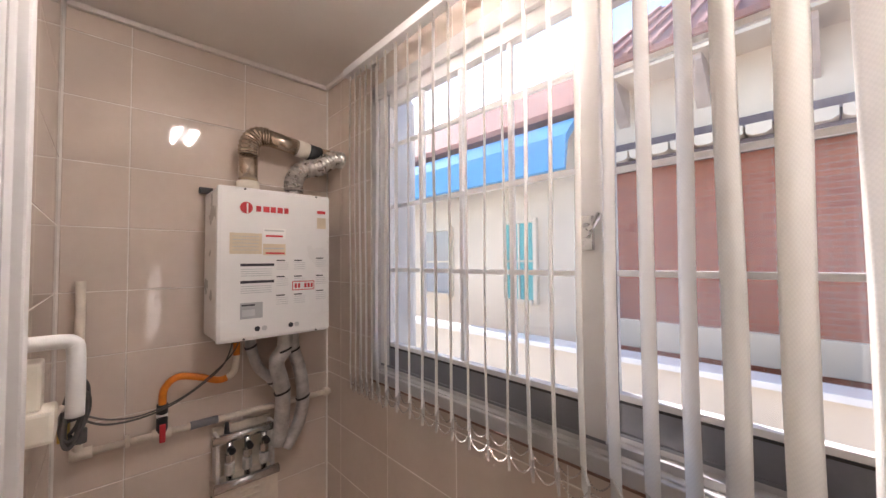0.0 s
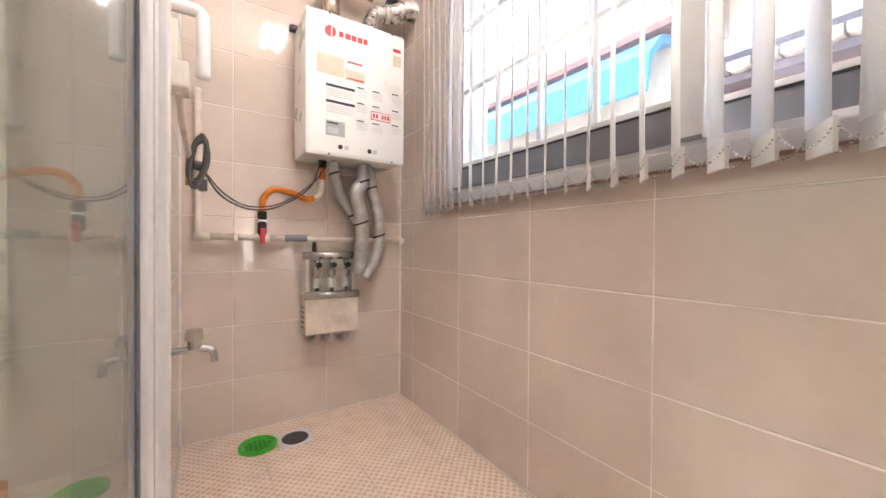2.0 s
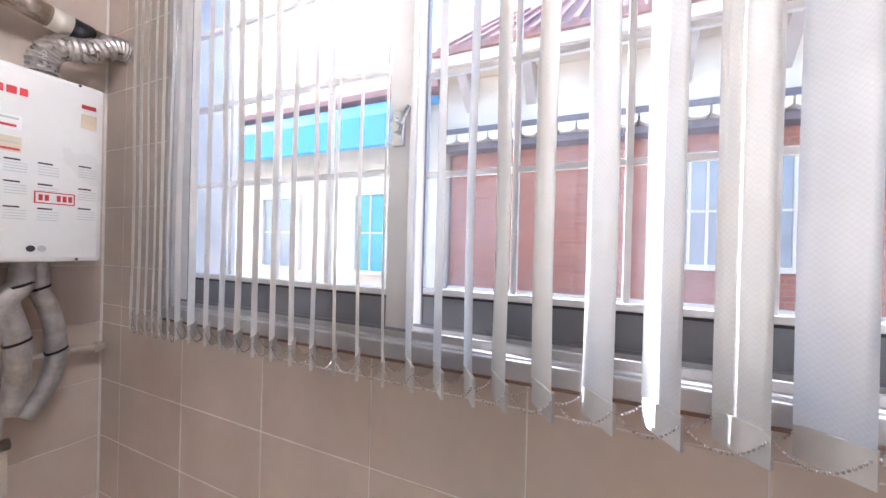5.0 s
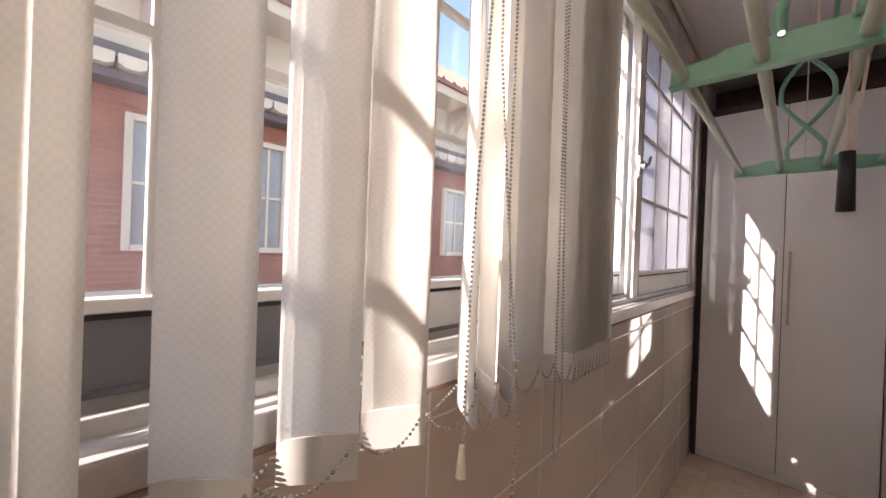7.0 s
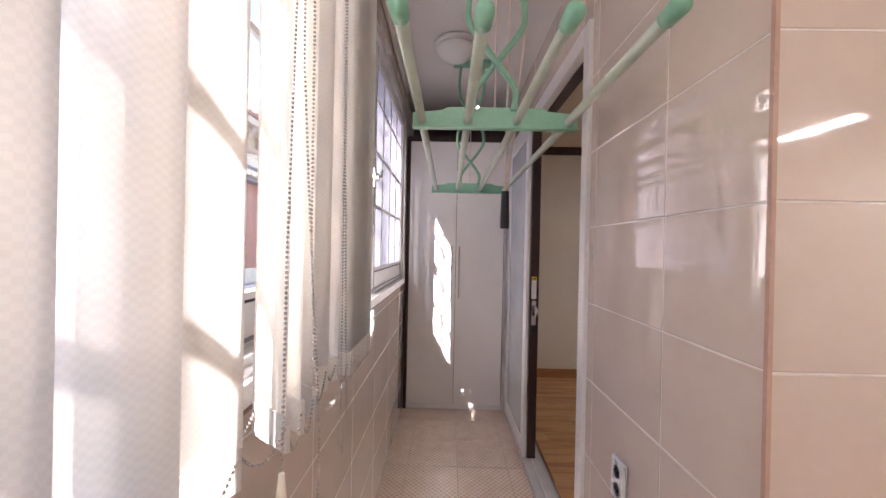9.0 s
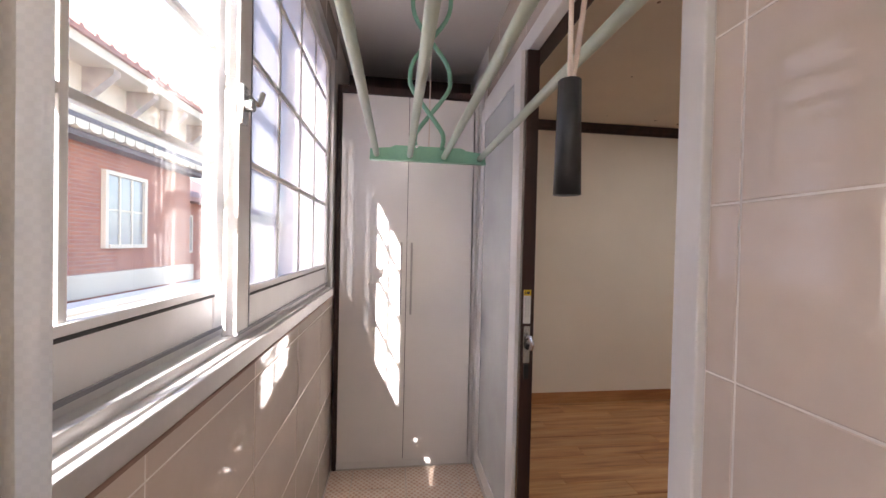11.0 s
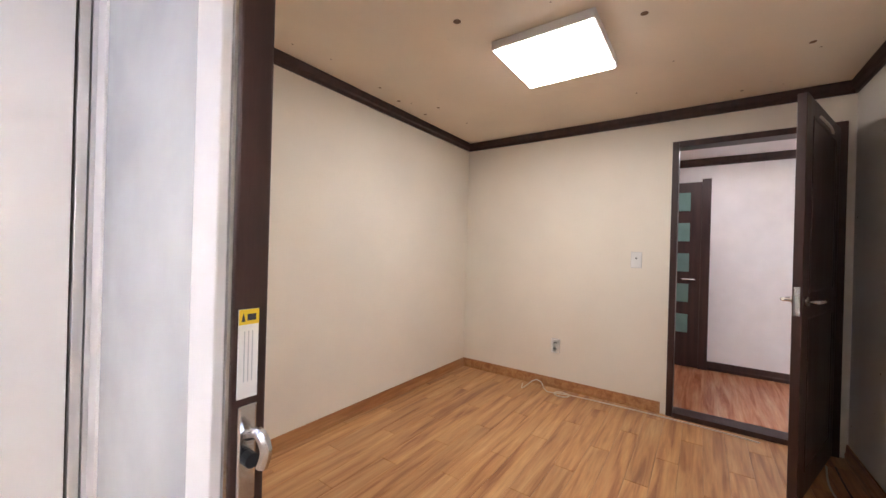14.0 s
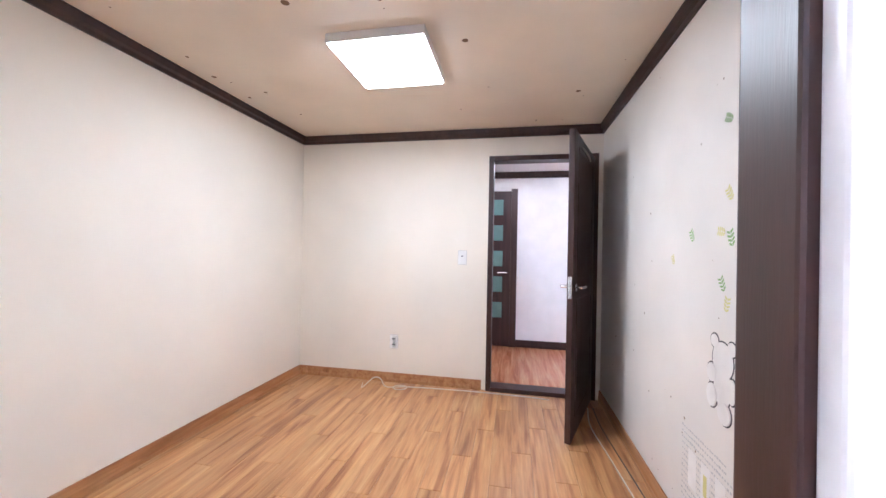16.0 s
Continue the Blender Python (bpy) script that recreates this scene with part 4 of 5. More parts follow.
cb = thing("cable_bundle", "coiled dark power cable hanging at the gas box", "cable")
for k, (r, w) in enumerate(((0.075, 0.024), (0.088, 0.032), (0.094, 0.02), (0.07, 0.036), (0.082, 0.028))):
    part("coil", tube([(0.952 + 0.8 * w * math.sin(a) - 0.012 * math.cos(a), 0.36 + 0.3 * w * math.cos(2 * a) + 0.008 * k, 1.145 + r * math.cos(a) - 0.006 * k) for a in (i * math.pi / 4 for i in range(9))], 0.0048, 7, steps=4), CABLE, cb, "", True)
part("binder", rod((0.938, 0.35, 1.12), (0.97, 0.37, 1.12), 0.017), CABLE, cb)
part("plug", box((0.925, 0.345, 1.035), (0.95, 0.375, 1.075), 0.005), CABLE, cb)
part("lead", tube([(0.935, 0.36, 1.10), (0.88, 0.25, 1.035), (0.78, 0.15, 1.0), (0.66, 0.1, 1.02), (0.52, 0.1, 1.12), (0.48, 0.12, BZ0)], 0.0035, 6), CABLE, cb, "", True)
part("lead", tube([(0.945, 0.36, 1.12), (0.87, 0.24, 1.045), (0.77, 0.15, 1.01), (0.64, 0.11, 1.04), (0.5, 0.11, 1.15), (0.45, 0.12, BZ0)], 0.003, 6), CABLE, cb, "", True)

tp = thing("wall_tap", "chrome wall tap with knurled knob", "tap")
part("rosette", rod((XD, 0.84, 0.605), (XD - 0.008, 0.84, 0.605), 0.026, n=20), CHROME, tp)
part("body", tube([(XD, 0.84, 0.605), (0.975, 0.84, 0.605), (0.945, 0.84, 0.607), (0.925, 0.84, 0.602), (0.917, 0.84, 0.592), (0.915, 0.84, 0.572)], 0.0085, 12), CHROME, tp, "", True)
part("bonnet", rod((0.955, 0.84, 0.607), (0.955, 0.84, 0.632), 0.014), CHROME, tp)
part("knob", rod((0.955, 0.84, 0.628), (0.955, 0.84, 0.652), 0.019, 0.017, n=8), CHROME, tp, "knurled chrome knob")

dc = thing("drain_cover", "bright green plastic drain basket on the floor", "drain cover", at=(0.745, 0.17, 0))
bm = bmesh.new()
for k in range(28):
    a, b = 2 * math.pi * k / 28, 2 * math.pi * (k + 1) / 28
    for r0, r1, z0, z1 in ((0.075, 0.064, 0.012, 0.016), (0.064, 0.05, 0.016, 0.004), (0.075, 0.075, 0.001, 0.012)):
        vs = [bm.verts.new((r * math.cos(t), r * math.sin(t), z)) for r, t, z in ((r0, a, z0), (r0, b, z0), (r1, b, z1), (r1, a, z1))]
        bm.faces.new(vs)
part("rim", bm, GREEN, dc, "", True)
part("well", rod((0, 0, 0.0005), (0, 0, 0.002), 0.06, n=28), BLACKP, dc, "dark basket well")
for k in range(-2, 3):
    h = math.sqrt(0.0028 - (k * 0.018) ** 2)
    part("grid_bar", box((-h, k * 0.018 - 0.0018, 0.003), (h, k * 0.018 + 0.0018, 0.008)), GREEN, dc)
    part("grid_bar", box((k * 0.018 - 0.0018, -h, 0.002), (k * 0.018 + 0.0018, h, 0.007)), GREEN, dc)
dh = thing("drain_hole", "dark round floor drain in a steel plate", "drain", at=(0.6, 0.185, 0))
part("plate", box((-0.07, -0.07, 0.0), (0.07, 0.07, 0.003), 0.001), ALU, dh)
part("opening", rod((0, 0, 0.003), (0, 0, 0.0045), 0.055, n=28), BLACKP, dh)
tl = thing("tube_lamp", "small white twin tube ceiling lamp", "ceiling lamp", at=(0.48, 1.28, H))
part("base", box((-0.1, -0.18, -0.04), (0.1, 0.18, 0), 0.006), WHITE, tl)
for x in (-0.05, 0.05):
    part("tube", rod((x, -0.16, -0.058), (x, 0.16, -0.058), 0.014), TUBE, tl)

# ---- things: vertical blind ----
vb = thing("vertical_blind", "white fabric vertical blind partly drawn before the window", "blind")
BLX, VZ0, VZ1 = 0.075, 1.005, 2.40
part("head_rail", box((BLX - 0.022, 0.36, VZ1 + 0.02), (BLX + 0.022, 3.2, VZ1 + 0.055), 0.004), WHITE, vb)
for y in (0.5, 1.4, 2.3, 3.1):
    part("bracket", box((-0.004, y - 0.012, VZ1 + 0.03), (BLX, y + 0.012, VZ1 + 0.07), 0.002), ALU, vb)
rng = random.Random(5)


def vane_mesh(bend):
    """One hanging vane, slightly curved across its width."""
    bm = bmesh.new()
    nu, nv = 6, 6
    grid = []
    for j in range(nv + 1):
        z = VZ0 + 0.055 + (VZ1 - VZ0 - 0.055) * j / nv
        row = []
        for i in range(nu + 1):
            u = i / nu - 0.5
            row.append(bm.verts.new((u * 0.089, 0.006 * (1 - 4 * u * u) + bend * math.sin(j * 1.1) * 0.5, z)))
        grid.append(row)
    for j in range(nv):
        for i in range(nu):
            bm.faces.new((grid[j][i], grid[j][i + 1], grid[j + 1][i + 1], grid[j + 1][i]))
    bmesh.ops.solidify(bm, geom=bm.faces, thickness=0.0006)
    return bm


def pocket_mesh():
    bm = slab([(-0.0445, VZ0 + 0.056), (-0.0445, VZ0 + 0.004), (0.0445, VZ0), (0.0445, VZ0 + 0.056), (0.0, VZ0 + 0.056)], "y", 0.0015, 0.008)
    return bm


proto = []
for k in range(3):
    m1 = bpy.data.meshes.new("vane")
    b = vane_mesh((k - 1) * 0.006)
    b.to_mesh(m1)
    b.free()
    m1.materials.append(FABRIC)
    for p in m1.polygons:
        p.use_smooth = True
    proto.append(m1)
pk = bpy.data.meshes.new("weight_pocket")
b = pocket_mesh()
b.to_mesh(pk)
b.free()
pk.materials.append(POCKET)
hk = bpy.data.meshes.new("vane_hook")
b = box((-0.008, 0.0, VZ1 - 0.005), (0.008, 0.006, VZ1 + 0.022), 0.001)
b.to_mesh(hk)
b.free()
hk.materials.append(IVORY)
VANES = [(0.385 + 0.045 * i, 62) for i in range(6)]
VANES += [(0.672 + 0.0735 * i, 50 - 1.2 * i) for i in range(15)]
VANES += list(zip((1.767, 1.854, 1.954, 2.055, 2.165, 2.275, 2.39, 2.5), (34, 34, 35, 36, 42, 52, 62, 64)))
VANES += [(2.645 + 0.055 * i, -32) for i in range(3)]
VANES += [(2.825, 58), (2.89, 58)] + [(2.95 + 0.0205 * i, 8) for i in range(12)]
tips = []
for y, ang in VANES:
    a = radians(ang + rng.uniform(-3, 3))
    mw = Matrix.Translation((BLX, y, 0)) @ Matrix.Rotation(a, 4, "Z")
    v = new("vane", rng.choice(proto))
    v.parent = vb
    v.matrix_basis = mw
    for nm, me in (("weight_pocket", pk), ("vane_hook", hk)):
        o = new(nm, me)
        o.parent = v
    tips.append((mw @ Vector((0.042, 0.005, VZ0 + 0.045)), mw @ Vector((-0.042, 0.005, VZ0 + 0.045))))


def beads(pts, r, step):
    """A ball chain along pts."""
    bm = bmesh.new()
    P = [Vector(p) for p in pts]
    left = 0.0
    for a, b in zip(P, P[1:]):
        d = (b - a).length
        t = left
        while t < d:
            bmesh.ops.create_icosphere(bm, subdivisions=1, radius=r, matrix=Matrix.Translation(a.lerp(b, t / d)))
            t += step
        left = t - d
    return bm


def sag(a, b, drop, n=10):
    return [a.lerp(b, i / n) - Vector((0, 0, drop * 4 * (i / n) * (1 - i / n))) for i in range(n + 1)]


for (a0, a1), (b0, b1) in zip(tips, tips[1:]):
    gap = (b0 - a0).length
    for p, q in ((a0, b0), (a1, b1)):
        part("link_chain", beads(sag(p, q, 0.034 if gap > 0.06 else 0.055), 0.0028, 0.0072), CHROME, vb)
cz = 2.42
for p in (
    [(BLX + 0.03, 2.655, cz), (BLX + 0.035, 2.64, 1.7), (BLX + 0.045, 2.60, 1.3), (BLX + 0.05, 2.585, 1.0)],
    [(BLX + 0.03, 2.665, cz), (BLX + 0.04, 2.66, 1.6), (BLX + 0.045, 2.70, 1.25), (BLX + 0.05, 2.735, 0.98), (BLX + 0.06, 2.70, 0.85), (BLX + 0.05, 2.66, 0.84)],
    [(BLX + 0.03, 2.69, cz), (BLX + 0.04, 2.7, 1.7), (BLX + 0.045, 2.69, 1.35), (BLX + 0.05, 2.70, 1.12)],
    [(BLX + 0.04, 2.86, cz), (BLX + 0.045, 2.87, 1.5), (BLX + 0.05, 2.865, 0.9), (BLX + 0.05, 2.88, 0.86), (BLX + 0.055, 2.89, 0.92), (BLX + 0.045, 2.88, 1.5), (BLX + 0.04, 2.875, cz)],
):
    part("control_chain", beads(p, 0.0028, 0.0072), CHROME, vb, "steel ball control chain")
part("tassel", rod((BLX + 0.05, 2.585, 0.955), (BLX + 0.05, 2.585, 1.0), 0.008, 0.004), IVORY, vb)

# ---- things: far balcony ----
wd = thing("wardrobe", "tall glossy white two-door wardrobe in a brown frame", "wardrobe")
WX0, WX1, WZ0, WZ1 = 0.03, 0.80, 0.045, 2.185
part("plinth", box((0.005, YW + 0.008, 0), (XR - 0.03, 5.5, 0.04), 0.003), CABWHITE, wd)
part("carcass", box((0.012, YW + 0.025, 0.04), (XR - 0.05, 5.55, WZ1 + 0.005)), BROWN, wd)
part("side_frame", box((0.003, YW - 0.004, 0.0), (0.028, YW + 0.06, WZ1 + 0.045), 0.002), BROWN, wd)
part("side_frame", box((WX1 + 0.006, YW - 0.004, 0.0), (WX1 + 0.028, YW + 0.06, WZ1 + 0.045), 0.002), ALU, wd)
part("side_filler", box((WX1 + 0.032, YW - 0.002, 0.0), (XR - 0.014, YW + 0.05, WZ1 + 0.045), 0.002), WHITE, wd)
part("top_frame", box((0.028, YW - 0.004, WZ1 + 0.005), (WX1 + 0.003, YW + 0.06, WZ1 + 0.045), 0.002), BROWN, wd)
mid = 0.413
for x0, x1, hx in ((WX0, mid - 0.0015, 0.38), (mid + 0.0015, WX1, 0.44)):
    dr = part("door", box((x0, YW, WZ0), (x1, YW + 0.02, WZ1), 0.002), CABWHITE, wd, "glossy white door")
    hd = part("handle", box((hx - 0.006, YW - 0.035, 0.915), (hx + 0.006, YW - 0.025, 1.335), 0.002), HANDLE, dr, "long satin bar handle")
    for z in (0.96, 1.29):
        part("standoff", rod((hx, YW - 0.028, z), (hx, YW, z), 0.005), ALU, dr)

rk = thing("drying_rack", "mint green ceiling clothes drying rack with four poles", "drying rack")
RY_A, RY_B, RZ = 3.18, 4.45, 1.70
XS = (0.262, 0.40, 0.545, 0.70)
for y in (RY_A, RY_B):
    bm = slab([(0.235, RZ - 0.022), (0.725, RZ - 0.022), (0.725, RZ + 0.022), (0.64, RZ + 0.03), (0.62, RZ + 0.04), (0.34, RZ + 0.04), (0.32, RZ + 0.03), (0.235, RZ + 0.022)], "y", y - 0.004, y + 0.004)
    cbar = part("cross_bar", bm, MINT, rk, "mint green pressed metal cross bar")
    part("bar_lip", box((0.235, y - 0.02, RZ - 0.026), (0.725, y + 0.006, RZ - 0.02)), MINT, cbar)
    for s in (-1, 1):
        pts = [(0.48 + s * u, y - s * 0.008, RZ + h) for u, h in ((0.052, 0.03), (0.06, 0.075), (0.042, 0.12), (-0.068, 0.265), (-0.085, 0.33), (-0.062, 0.41), (0.06, 0.57), (0.08, 0.68), (0.07, H - 0.03 - RZ))]
        ln = part("scissor_arm", tube(pts, 0.0095, 8, steps=5), MINT, rk, "", True)
        part("rivet", rod((0.48 + s * 0.052, y - 0.014, RZ + 0.035), (0.48 + s * 0.052, y + 0.014, RZ + 0.035), 0.006), CHROME, ln)
    part("ceiling_bracket", box((0.36, y - 0.03, H - 0.03), (0.60, y + 0.03, H), 0.004), MINT, rk)
    part("lift_cord", rod((0.48, y, RZ + 0.03), (0.48, y, H - 0.02), 0.0025, n=6), CORD, rk)
for i, x in enumerate(XS):
    p = part("pole", rod((x, 2.66 + (0.02 if i in (1, 2) else 0), RZ), (x, RY_B + 0.035, RZ), 0.0125, n=14), POLE, rk, "pale green metal pole", True)
    yy = 2.66 + (0.02 if i in (1, 2) else 0)
    part("end_cap", rod((x, yy - 0.012, RZ), (x, yy + 0.03, RZ), 0.0165, 0.0155, n=14), MINT, p, "", True)
    part("end_cap", rod((x, RY_B + 0.02, RZ), (x, RY_B + 0.045, RZ), 0.015, n=14), POLE, p)
for y in (RY_A - 0.02,):
    part("pull_cord", tube([(0.54, 3.27, H - 0.02), (0.535, 3.27, 2.1), (0.53, 3.27, 1.7), (0.53, 3.27, 1.5)], 0.003, 6), CORD, rk)
    part("pull_cord", tube([(0.62, 3.25, H - 0.02), (0.58, 3.26, 2.0), (0.545, 3.27, 1.6), (0.532, 3.27, 1.5)], 0.003, 6), CORD, rk)
part("pull_grip", rod((0.53, 3.27, 1.385), (0.53, 3.27, 1.505), 0.0145, 0.012, n=14), BLACKP, rk, "black foam pull grip", True)

dl = thing("dome_lamp", "round frosted glass ceiling lamp, switched off", "ceiling lamp", at=(0.37, 4.25, H))
part("base", rod((0, 0, -0.025), (0, 0, 0), 0.125, n=32), WHITE, dl, "", True)
bm = bmesh.new()
bmesh.ops.create_uvsphere(bm, u_segments=28, v_segments=14, radius=0.115)
for v in bm.verts:
    v.co.z = min(v.co.z * 0.75, 0.0) - 0.02
part("glass_dome", bm, DOME, dl, "", True)


def outlet(name, m, label, holes=True):
    """A wall plate, built facing +y, then laid on its wall."""
    o = thing(name, label, "socket" if holes else "switch")
    part("plate", box((-0.036, 0.002, -0.06), (0.036, 0.011, 0.06), 0.003), LABEL, o)
    # grey rim past the plate paints a thin shadow along its edge
    part("edge_shadow_rim", box((-0.0385, 0, -0.0625), (0.0385, 0.002, 0.0625)), GREYINK_AND_SHADE, o)
    if holes:
        for z in (-0.026, 0.026):
            c = part("socket_well", rod((0, 0.008, z), (0, 0.011, z), 0.019, n=20), LABEL, o)
            for x in (-0.008, 0.008):
                part("pin_hole", rod((x, 0.01, z), (x, 0.0125, z), 0.0055), INK, c)
    else:
        part("rocker", box((-0.014, 0.009, -0.022), (0.014, 0.014, 0.022), 0.002), LABEL, o)
        part("mark", rod((0, 0.013, 0.012), (0, 0.0148, 0.012), 0.007), INK, o)
    o.matrix_basis = m
    return o


outlet("wall_socket", pose(XR, 3.17, 0.64, 0, 0, 90), "ivory double wall socket on the tiles")
outlet("wall_socket", pose(RX, 4.766, 0.43, 0, 0, 90), "ivory wall socket on cream wallpaper")
outlet("light_switch", pose(RX, 4.15, 1.21, 0, 0, 90), "ivory light switch beside the door", False)

# ---- things: the room ----
pl = thing("ceiling_panel_lamp", "square glowing white ceiling panel lamp", "ceiling lamp", at=(2.52, 4.395, RH))
part("housing", box((-0.26, -0.255, -0.045), (0.26, 0.255, 0), 0.004), WHITE, pl)
part("diffuser", box((-0.25, -0.245, -0.053), (0.25, 0.245, -0.045), 0.002), LED, pl)

wc = thing("floor_cable", "loose white cable lying along the baseboard", "cable")
zc = RF + 0.004
part("cable", tube([(3.70, 5.02, zc), (3.6, 4.98, zc), (3.66, 4.9, zc + 0.07), (3.7, 4.85, zc + 0.05), (3.66, 4.78, zc), (3.7, 4.6, zc), (3.72, 4.3, zc), (3.73, 4.0, zc), (3.72, 3.6, zc), (3.7, 3.4, zc)], 0.0045, 7), WCABLE, wc, "", True)
part("coil", tube([(3.66 + 0.05 * math.cos(a), 4.66 + 0.06 * math.sin(a), zc + 0.005) for a in (i * 0.7 for i in range(19))], 0.0045, 7, steps=3), WCABLE, wc, "", True)
wc2 = thing("floor_cable", "loose white cable lying along the printed wall", "cable")
part("cable", tube([(3.6, 3.12, zc), (3.3, 3.16, zc), (2.9, 3.13, zc), (2.5, 3.1, zc), (2.0, 3.06, zc), (1.6, 3.04, zc)], 0.0045, 7), WCABLE, wc2, "", True)
part("dark_cable", tube([(3.62, 3.08, zc), (3.3, 3.09, zc), (2.9, 3.07, zc), (2.4, 3.04, zc)], 0.0035, 7), CABLE, wc2, "", True)

# print on the wallpaper
YP = RY0 + 0.0008


def leafprint(x, z, s, turn, mat):
    o = thing("leaf_print", "small green leaf printed on the wallpaper" if mat is LEAFG else "small yellow leaf printed on the wallpaper", "wall print", "printed leaves")
    for side in (-1, 1):
        for k in range(4):
            t0 = -0.4 + k * 0.22
            w = 0.30 * math.cos(t0 * 1.6)
            pts = [(side * 0.025, t0), (side * w, t0 + 0.14), (side * w * 0.95, t0 + 0.24), (side * 0.025, t0 + 0.14)]
            c, sn = math.cos(turn), math.sin(turn)
            part("leaf_blade", slab([(x + s * (u * c - v * sn), z + s * (u * sn + v * c)) for u, v in pts], "y", YP, YP + 0.0006), mat, o)


for x, z, s, a, m in ((1.776, 1.841, 0.06, -1.0, LEAFG), (1.847, 1.738, 0.06, -0.9, LEAFG), (2.010, 1.742, 0.054, -1.1, LEAFG), (1.881, 1.479, 0.072, 0.1, LEAFG), (2.000, 1.479, 0.06, -0.6, LEAFY), (2.048, 1.353, 0.055, -1.4, LEAFY),
                      (1.989, 1.326, 0.065, -0.3, LEAFG), (2.263, 1.345, 0.06, -0.5, LEAFG), (2.439, 1.244, 0.05, -0.4, LEAFY), (2.039, 1.166, 0.06, -0.5, LEAFG), (2.010, 1.098, 0.06, 0.2, LEAFY)):
    leafprint(x, z, s, a, m)
lt = thing("wall_lettering", "dark and yellow printed words on the wallpaper", "lettering")
words("words_dark", "Life is", 0.085, pose(1.815, YP + 0.0008, 1.398, 90, 0, 180) @ pose(0, 0, 0, 0, 0, 6), INK, lt)
words("words_yellow", "Sweet", 0.085, pose(1.765, YP + 0.0008, 1.285, 90, 0, 180) @ pose(0, 0, 0, 0, 0, -8), LEAFY, lt)


def blob(cx, cz, rx, rz, n=22):
    return [(cx + rx * math.cos(2 * math.pi * k / n), cz + rz * math.sin(2 * math.pi * k / n)) for k in range(n)]


bp = thing("toy_print", "plain white outlined toy shape printed on the wallpaper", "wall print")
BCX, BCZ = 2.03, 0.83
for k, (u, v, rx, rz) in enumerate(((0, 0.085, 0.075, 0.075), (0, -0.02, 0.062, 0.09), (0.06, 0.155, 0.028, 0.028), (-0.065, 0.145, 0.028, 0.028), (0.08, 0.015, 0.034, 0.04), (-0.07, -0.02, 0.025, 0.05), (0.075, -0.08, 0.038, 0.05), (-0.02, -0.125, 0.045, 0.045))):
    u, v, rx, rz, lift = u * 0.85, v * 0.85, rx * 0.85, rz * 0.85, 0.0005 * k
    part("outline", slab(blob(BCX + u, BCZ + v, rx + 0.005, rz + 0.005), "y", YP - 0.0005, YP + 0.0003 + lift * 0.05), INK, bp)
    part("white_shape", slab(blob(BCX + u, BCZ + v, rx, rz), "y", YP, YP + 0.001 + lift), LABEL, bp)
wp = thing("weave_print", "grey woven pattern block printed low on the wallpaper", "wall print")
bm = bmesh.new()
r2 = random.Random(3)
for i in range(26):
    for j in range(13):
        x, z = 1.90 + i * 0.0165, 0.26 + j * 0.024
        if z > 0.56 or (x < 1.99 and z > 0.52):
            continue
        w = r2.uniform(0.006, 0.013)
        box((x, YP, z), (x + w, YP + 0.0005, z + r2.uniform(0.004, 0.009)), 0, bm)
part("weave_strokes", bm, GREYINK_AND_SHADE, wp)
for x, m in ((2.00, LABEL), (2.10, LABEL), (2.20, LABEL)):
    part("pale_patch", box((x, YP + 0.0006, 0.33), (x + 0.065, YP + 0.0012, 0.48)), m, wp)
part("yellow_patch", box((2.12, YP + 0.0012, 0.36), (2.145, YP + 0.0018, 0.44)), LEAFY, wp)

# ---- outside ----
tagged(link("ground", box((-400, -400, -3.2), (400, 400, -3.0)), GROUND), "grey concrete ground between the houses", "ground", kind="structure")


def house_window(h, x, y0, y1, z0, z1, glassmat, bars=2):
    w = part("window", box((x, y0, z0), (x + 0.03, y1, z1)), glassmat, h, "cream framed window")
    for a, b in (((x, y0 - 0.07, z0 - 0.07), (x + 0.08, y0, z1 + 0.07)), ((x, y1, z0 - 0.07), (x + 0.08, y1 + 0.07, z1 + 0.07)), ((x, y0, z1), (x + 0.08, y1, z1 + 0.07)), ((x, y0, z0 - 0.07), (x + 0.11, y1, z0))):
        part("frame", box(a, b, 0.008), CREAM, w)
    for i in range(1, bars + 1):
        y = y0 + (y1 - y0) * i / (bars + 1)
        part("glazing_bar", box((x + 0.03, y - 0.015, z0), (x + 0.05, y + 0.015, z1)), CREAM, w)
    part("glazing_bar", box((x + 0.03, y0, (z0 + z1) / 2 - 0.015), (x + 0.048, y1, (z0 + z1) / 2 + 0.015)), CREAM, w)


HX = -4.6
h1 = thing("brick_house", "red brick neighbouring house with cream windows and eaves", "house")
part("wall", box((HX - 5, -0.4, -3.0), (HX, 12.4, 3.1)), BRICK, h1)
house_window(h1, HX, 2.65, 3.2, 1.2, 2.5, DARKW)
house_window(h1, HX, 3.65, 4.2, 1.2, 2.5, DARKW)
house_window(h1, HX, 7.4, 8.3, 1.2, 2.4, DARKW)
house_window(h1, HX, 9.8, 10.7, 1.2, 2.4, DARKW)
part("plinth_band", box((HX, -0.4, 0.35), (HX + 0.1, 12.4, 0.72), 0.01), CREAM, h1)
part("gutter", box((HX, -0.4, 2.8), (HX + 0.3, 12.5, 2.9), 0.02), GUTTER_AND_SHADE, h1)
for i in range(54):
    y = -0.4 + i * 0.24
    part("eave_tile", slab([(y + 0.012, 3.02), (y + 0.012, 2.93), (y + 0.07, 2.895), (y + 0.17, 2.895), (y + 0.228, 2.93), (y + 0.228, 3.02)], "x", HX + 0.02, HX + 0.4), CREAM, h1)
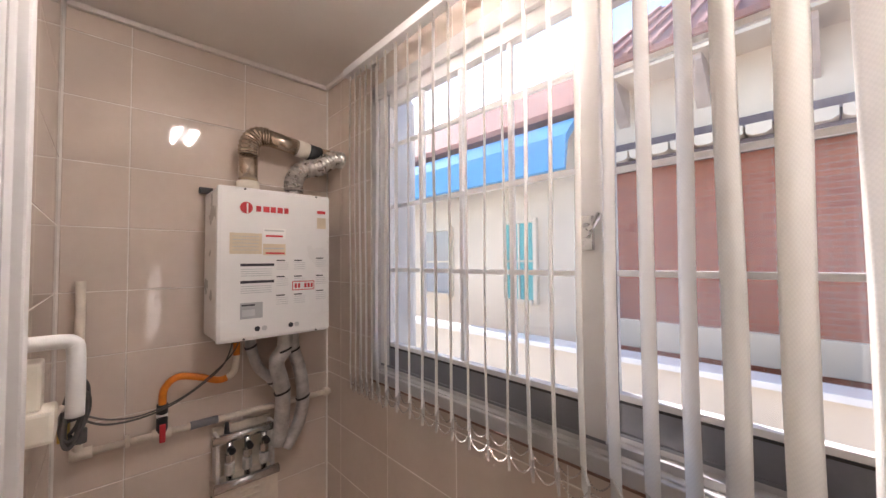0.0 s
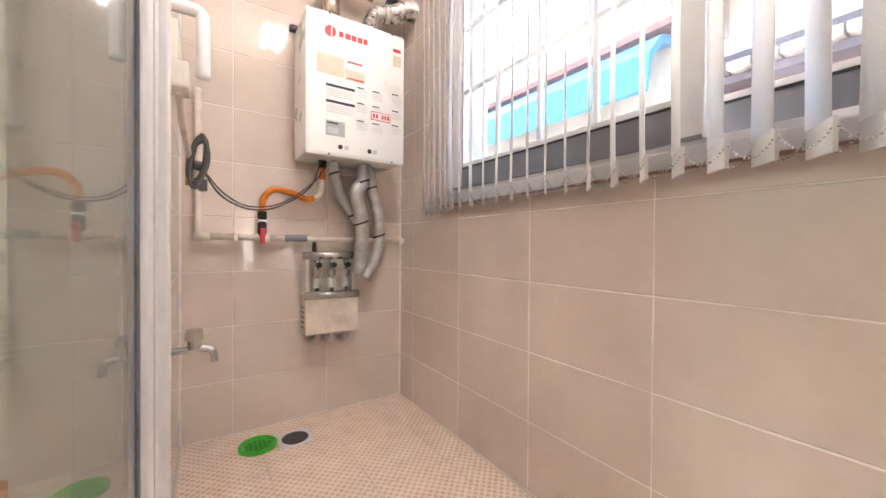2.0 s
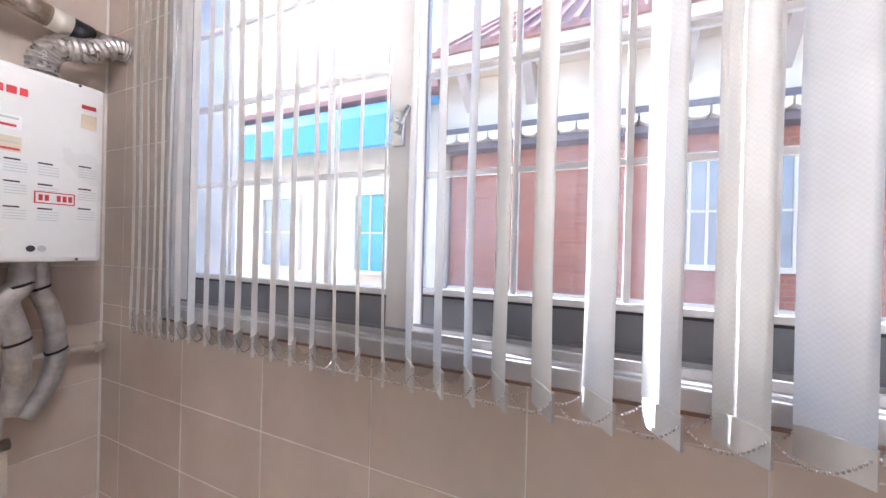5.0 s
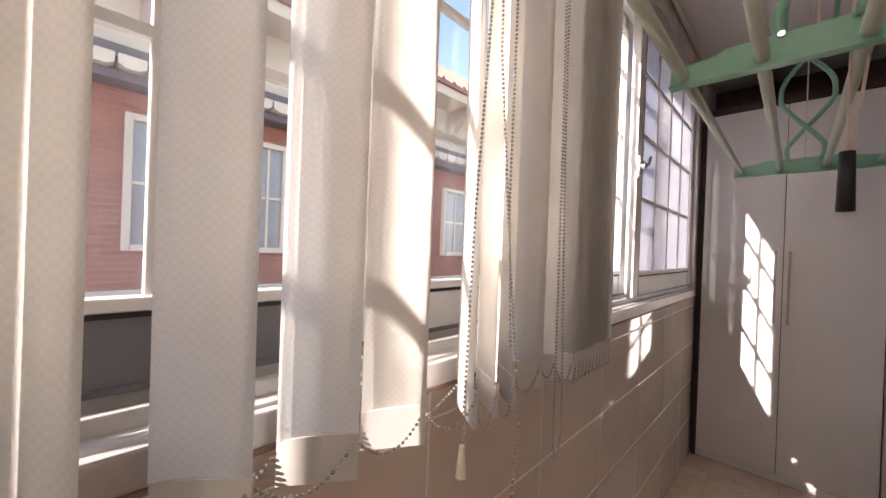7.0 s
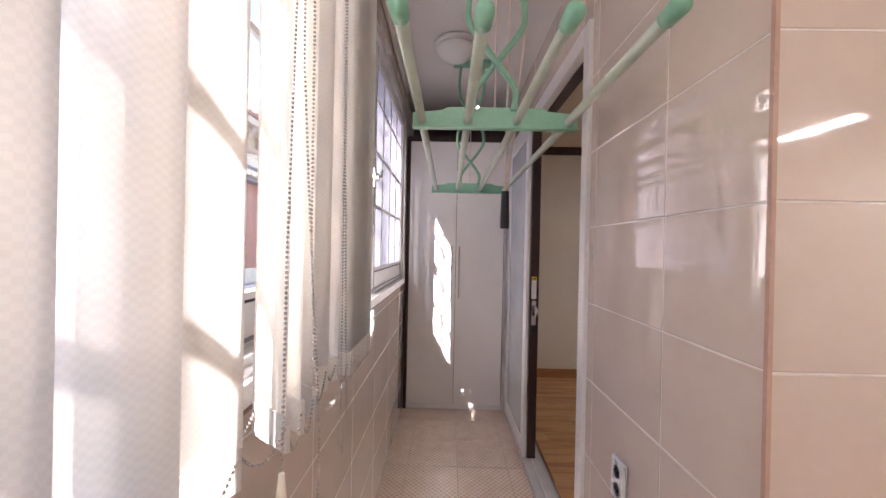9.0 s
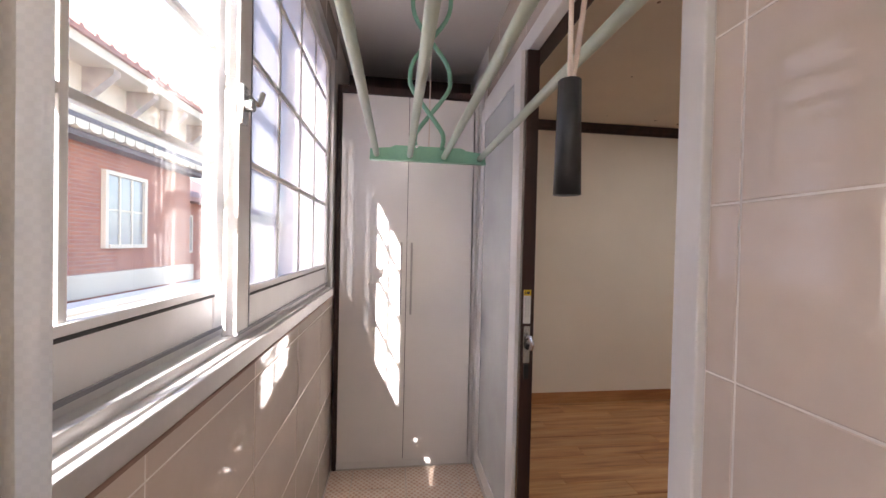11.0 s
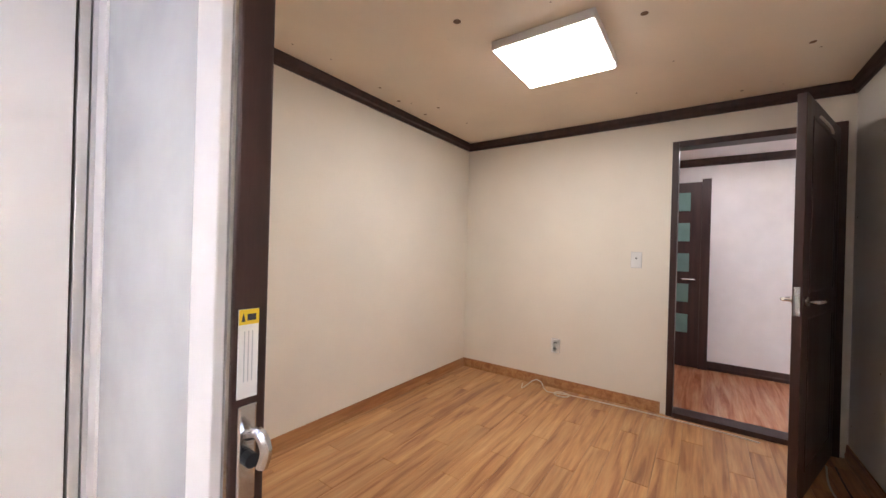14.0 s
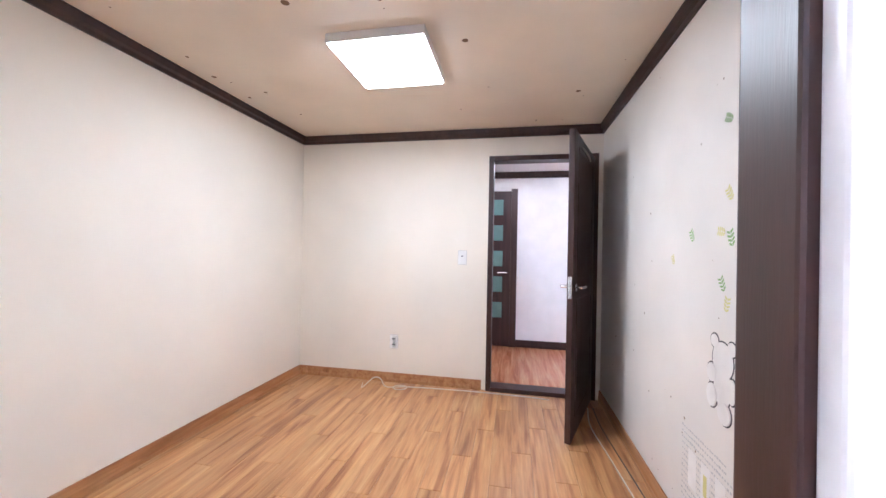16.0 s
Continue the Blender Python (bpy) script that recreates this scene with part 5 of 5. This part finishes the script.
# dark strip: the shade under the roof, put into its colour
part("eave_shade_strip", box((HX, -0.42, 3.02), (HX + 0.3, 12.6, 3.14)), GUTTER_AND_SHADE, h1)
part("upper_band", box((HX - 0.3, -0.42, 3.14), (HX + 0.18, 12.6, 3.9)), CREAM, h1, "cream rendered band under the roof")
for i in range(14):
    y = -0.1 + i * 0.92
    part("bracket", slab([(HX + 0.18, 3.9), (HX + 0.62, 3.9), (HX + 0.62, 3.82), (HX + 0.18, 3.4)], "y", y, y + 0.14), EAVE, h1)
part("fascia", box((HX - 0.3, -0.43, 3.9), (HX + 0.7, 12.6, 4.05), 0.01), CREAM, h1)
part("roof", slab([(HX + 0.75, 4.05), (HX + 0.75, 4.12), (HX - 2.6, 6.6), (HX - 5.2, 4.05)], "y", -0.43, 12.7), ROOF, h1)
for i in range(49):
    y = -0.35 + i * 0.262
    part("roof_ridge", slab([(HX + 0.77, 4.1), (HX + 0.77, 4.15), (HX - 2.6, 6.65), (HX - 2.6, 6.58)], "y", y, y + 0.07), ROOF, h1)
h2 = thing("cream_house", "cream rendered house with teal window and blue awning", "house")
part("wall", box((HX - 4, -7.5, -3.0), (HX + 0.2, -0.45, 3.75)), CREAM, h2)
house_window(h2, HX + 0.2, -2.1, -1.5, 0.9, 2.2, TEALW, 1)
house_window(h2, HX + 0.2, -4.4, -3.5, 0.9, 2.2, DARKW, 1)
part("awning", slab([(HX + 0.2, 3.72), (HX + 0.6, 3.6), (HX + 0.88, 3.3), (HX + 0.95, 2.82), (HX + 0.9, 2.8), (HX + 0.82, 3.22), (HX + 0.56, 3.5), (HX + 0.2, 3.6)], "y", -7.0, -0.55), BLUE, h2, "blue plastic awning")
part("roof", slab([(HX + 0.5, 3.75), (HX + 0.5, 3.85), (HX - 1.9, 5.7), (HX - 4.2, 3.75)], "y", -7.6, -0.45), ROOF, h2)
h3 = thing("far_house", "distant brick house with pale tiled roof", "house")
part("wall", box((-14, 12, -3), (-7, 22, 2.6)), BRICK, h3)
house_window(h3, -7.0, 13.5, 14.5, 0.9, 2.1, DARKW)
house_window(h3, -7.0, 16.0, 17.0, 0.9, 2.1, DARKW)
part("roof", slab([(-6.5, 2.6), (-6.5, 2.75), (-10.5, 4.6), (-14.5, 2.7)], "y", 11.6, 22.4), ROOF, h3)
gw = thing("garden_wall", "whitewashed low wall beyond the window", "wall")
part("wall_body", box((-3.3, -5, -3.0), (-3.1, 12, 0.5), 0.01), CREAM, gw)
part("coping", box((-3.36, -5, 0.5), (-3.04, 12, 0.56), 0.01), WHITE, gw)

# ---- single tiles and planks ----
MESHES = {}


def piece_mesh(name, axis, out, w, h, t, mat):
    key = (name, axis, out, round(w, 3), round(h, 3), mat.name)
    if key not in MESHES:
        e = min(0.0018, w * 0.2, h * 0.2)
        bm = bmesh.new()
        lo = [(-w / 2, -h / 2), (w / 2, -h / 2), (w / 2, h / 2), (-w / 2, h / 2)]
        hi = [(-w / 2 + e, -h / 2 + e), (w / 2 - e, -h / 2 + e), (w / 2 - e, h / 2 - e), (-w / 2 + e, h / 2 - e)]
        put = {"x": lambda u, v, d: (d * out, u, v), "y": lambda u, v, d: (u, d * out, v), "z": lambda u, v, d: (u, v, d * out)}[axis]
        rings = [[bm.verts.new(put(u, v, d)) for u, v in c] for c, d in ((lo, 0), (lo, t - e), (hi, t))]
        for a, b in zip(rings, rings[1:]):
            for k in range(4):
                bm.faces.new((a[k], a[(k + 1) % 4], b[(k + 1) % 4], b[k]))
        bm.faces.new(rings[2])
        bmesh.ops.recalc_face_normals(bm, faces=bm.faces)
        me = bpy.data.meshes.new(name)
        bm.to_mesh(me)
        bm.free()
        me.materials.append(mat)
        MESHES[key] = me
    return MESHES[key]


for parent, axis, at, out, u0, u1, v0, v1, tu, tv, su, sv, holes, name, mat, gap, thick, stagger in PIECES:
    row, v = 0, v0 - (tv - sv if sv else 0)
    while v < v1 - 0.004:
        u = u0 - (tu - su if su else 0) - (row * stagger * tu) % tu
        while u < u1 - 0.004:
            a, b, c, d = max(u, u0) + gap / 2, min(u + tu, u1) - gap / 2, max(v, v0) + gap / 2, min(v + tv, v1) - gap / 2
            if b - a > 0.012 and d - c > 0.008:
                o = new(name, piece_mesh(name, axis, out, b - a, d - c, thick, mat))
                o.parent = parent
                cu, cv_ = (a + b) / 2, (c + d) / 2
                o.location = {"x": (at, cu, cv_), "y": (cu, at, cv_), "z": (cu, cv_, at)}[axis]
            u += tu
        v += tv
        row += 1
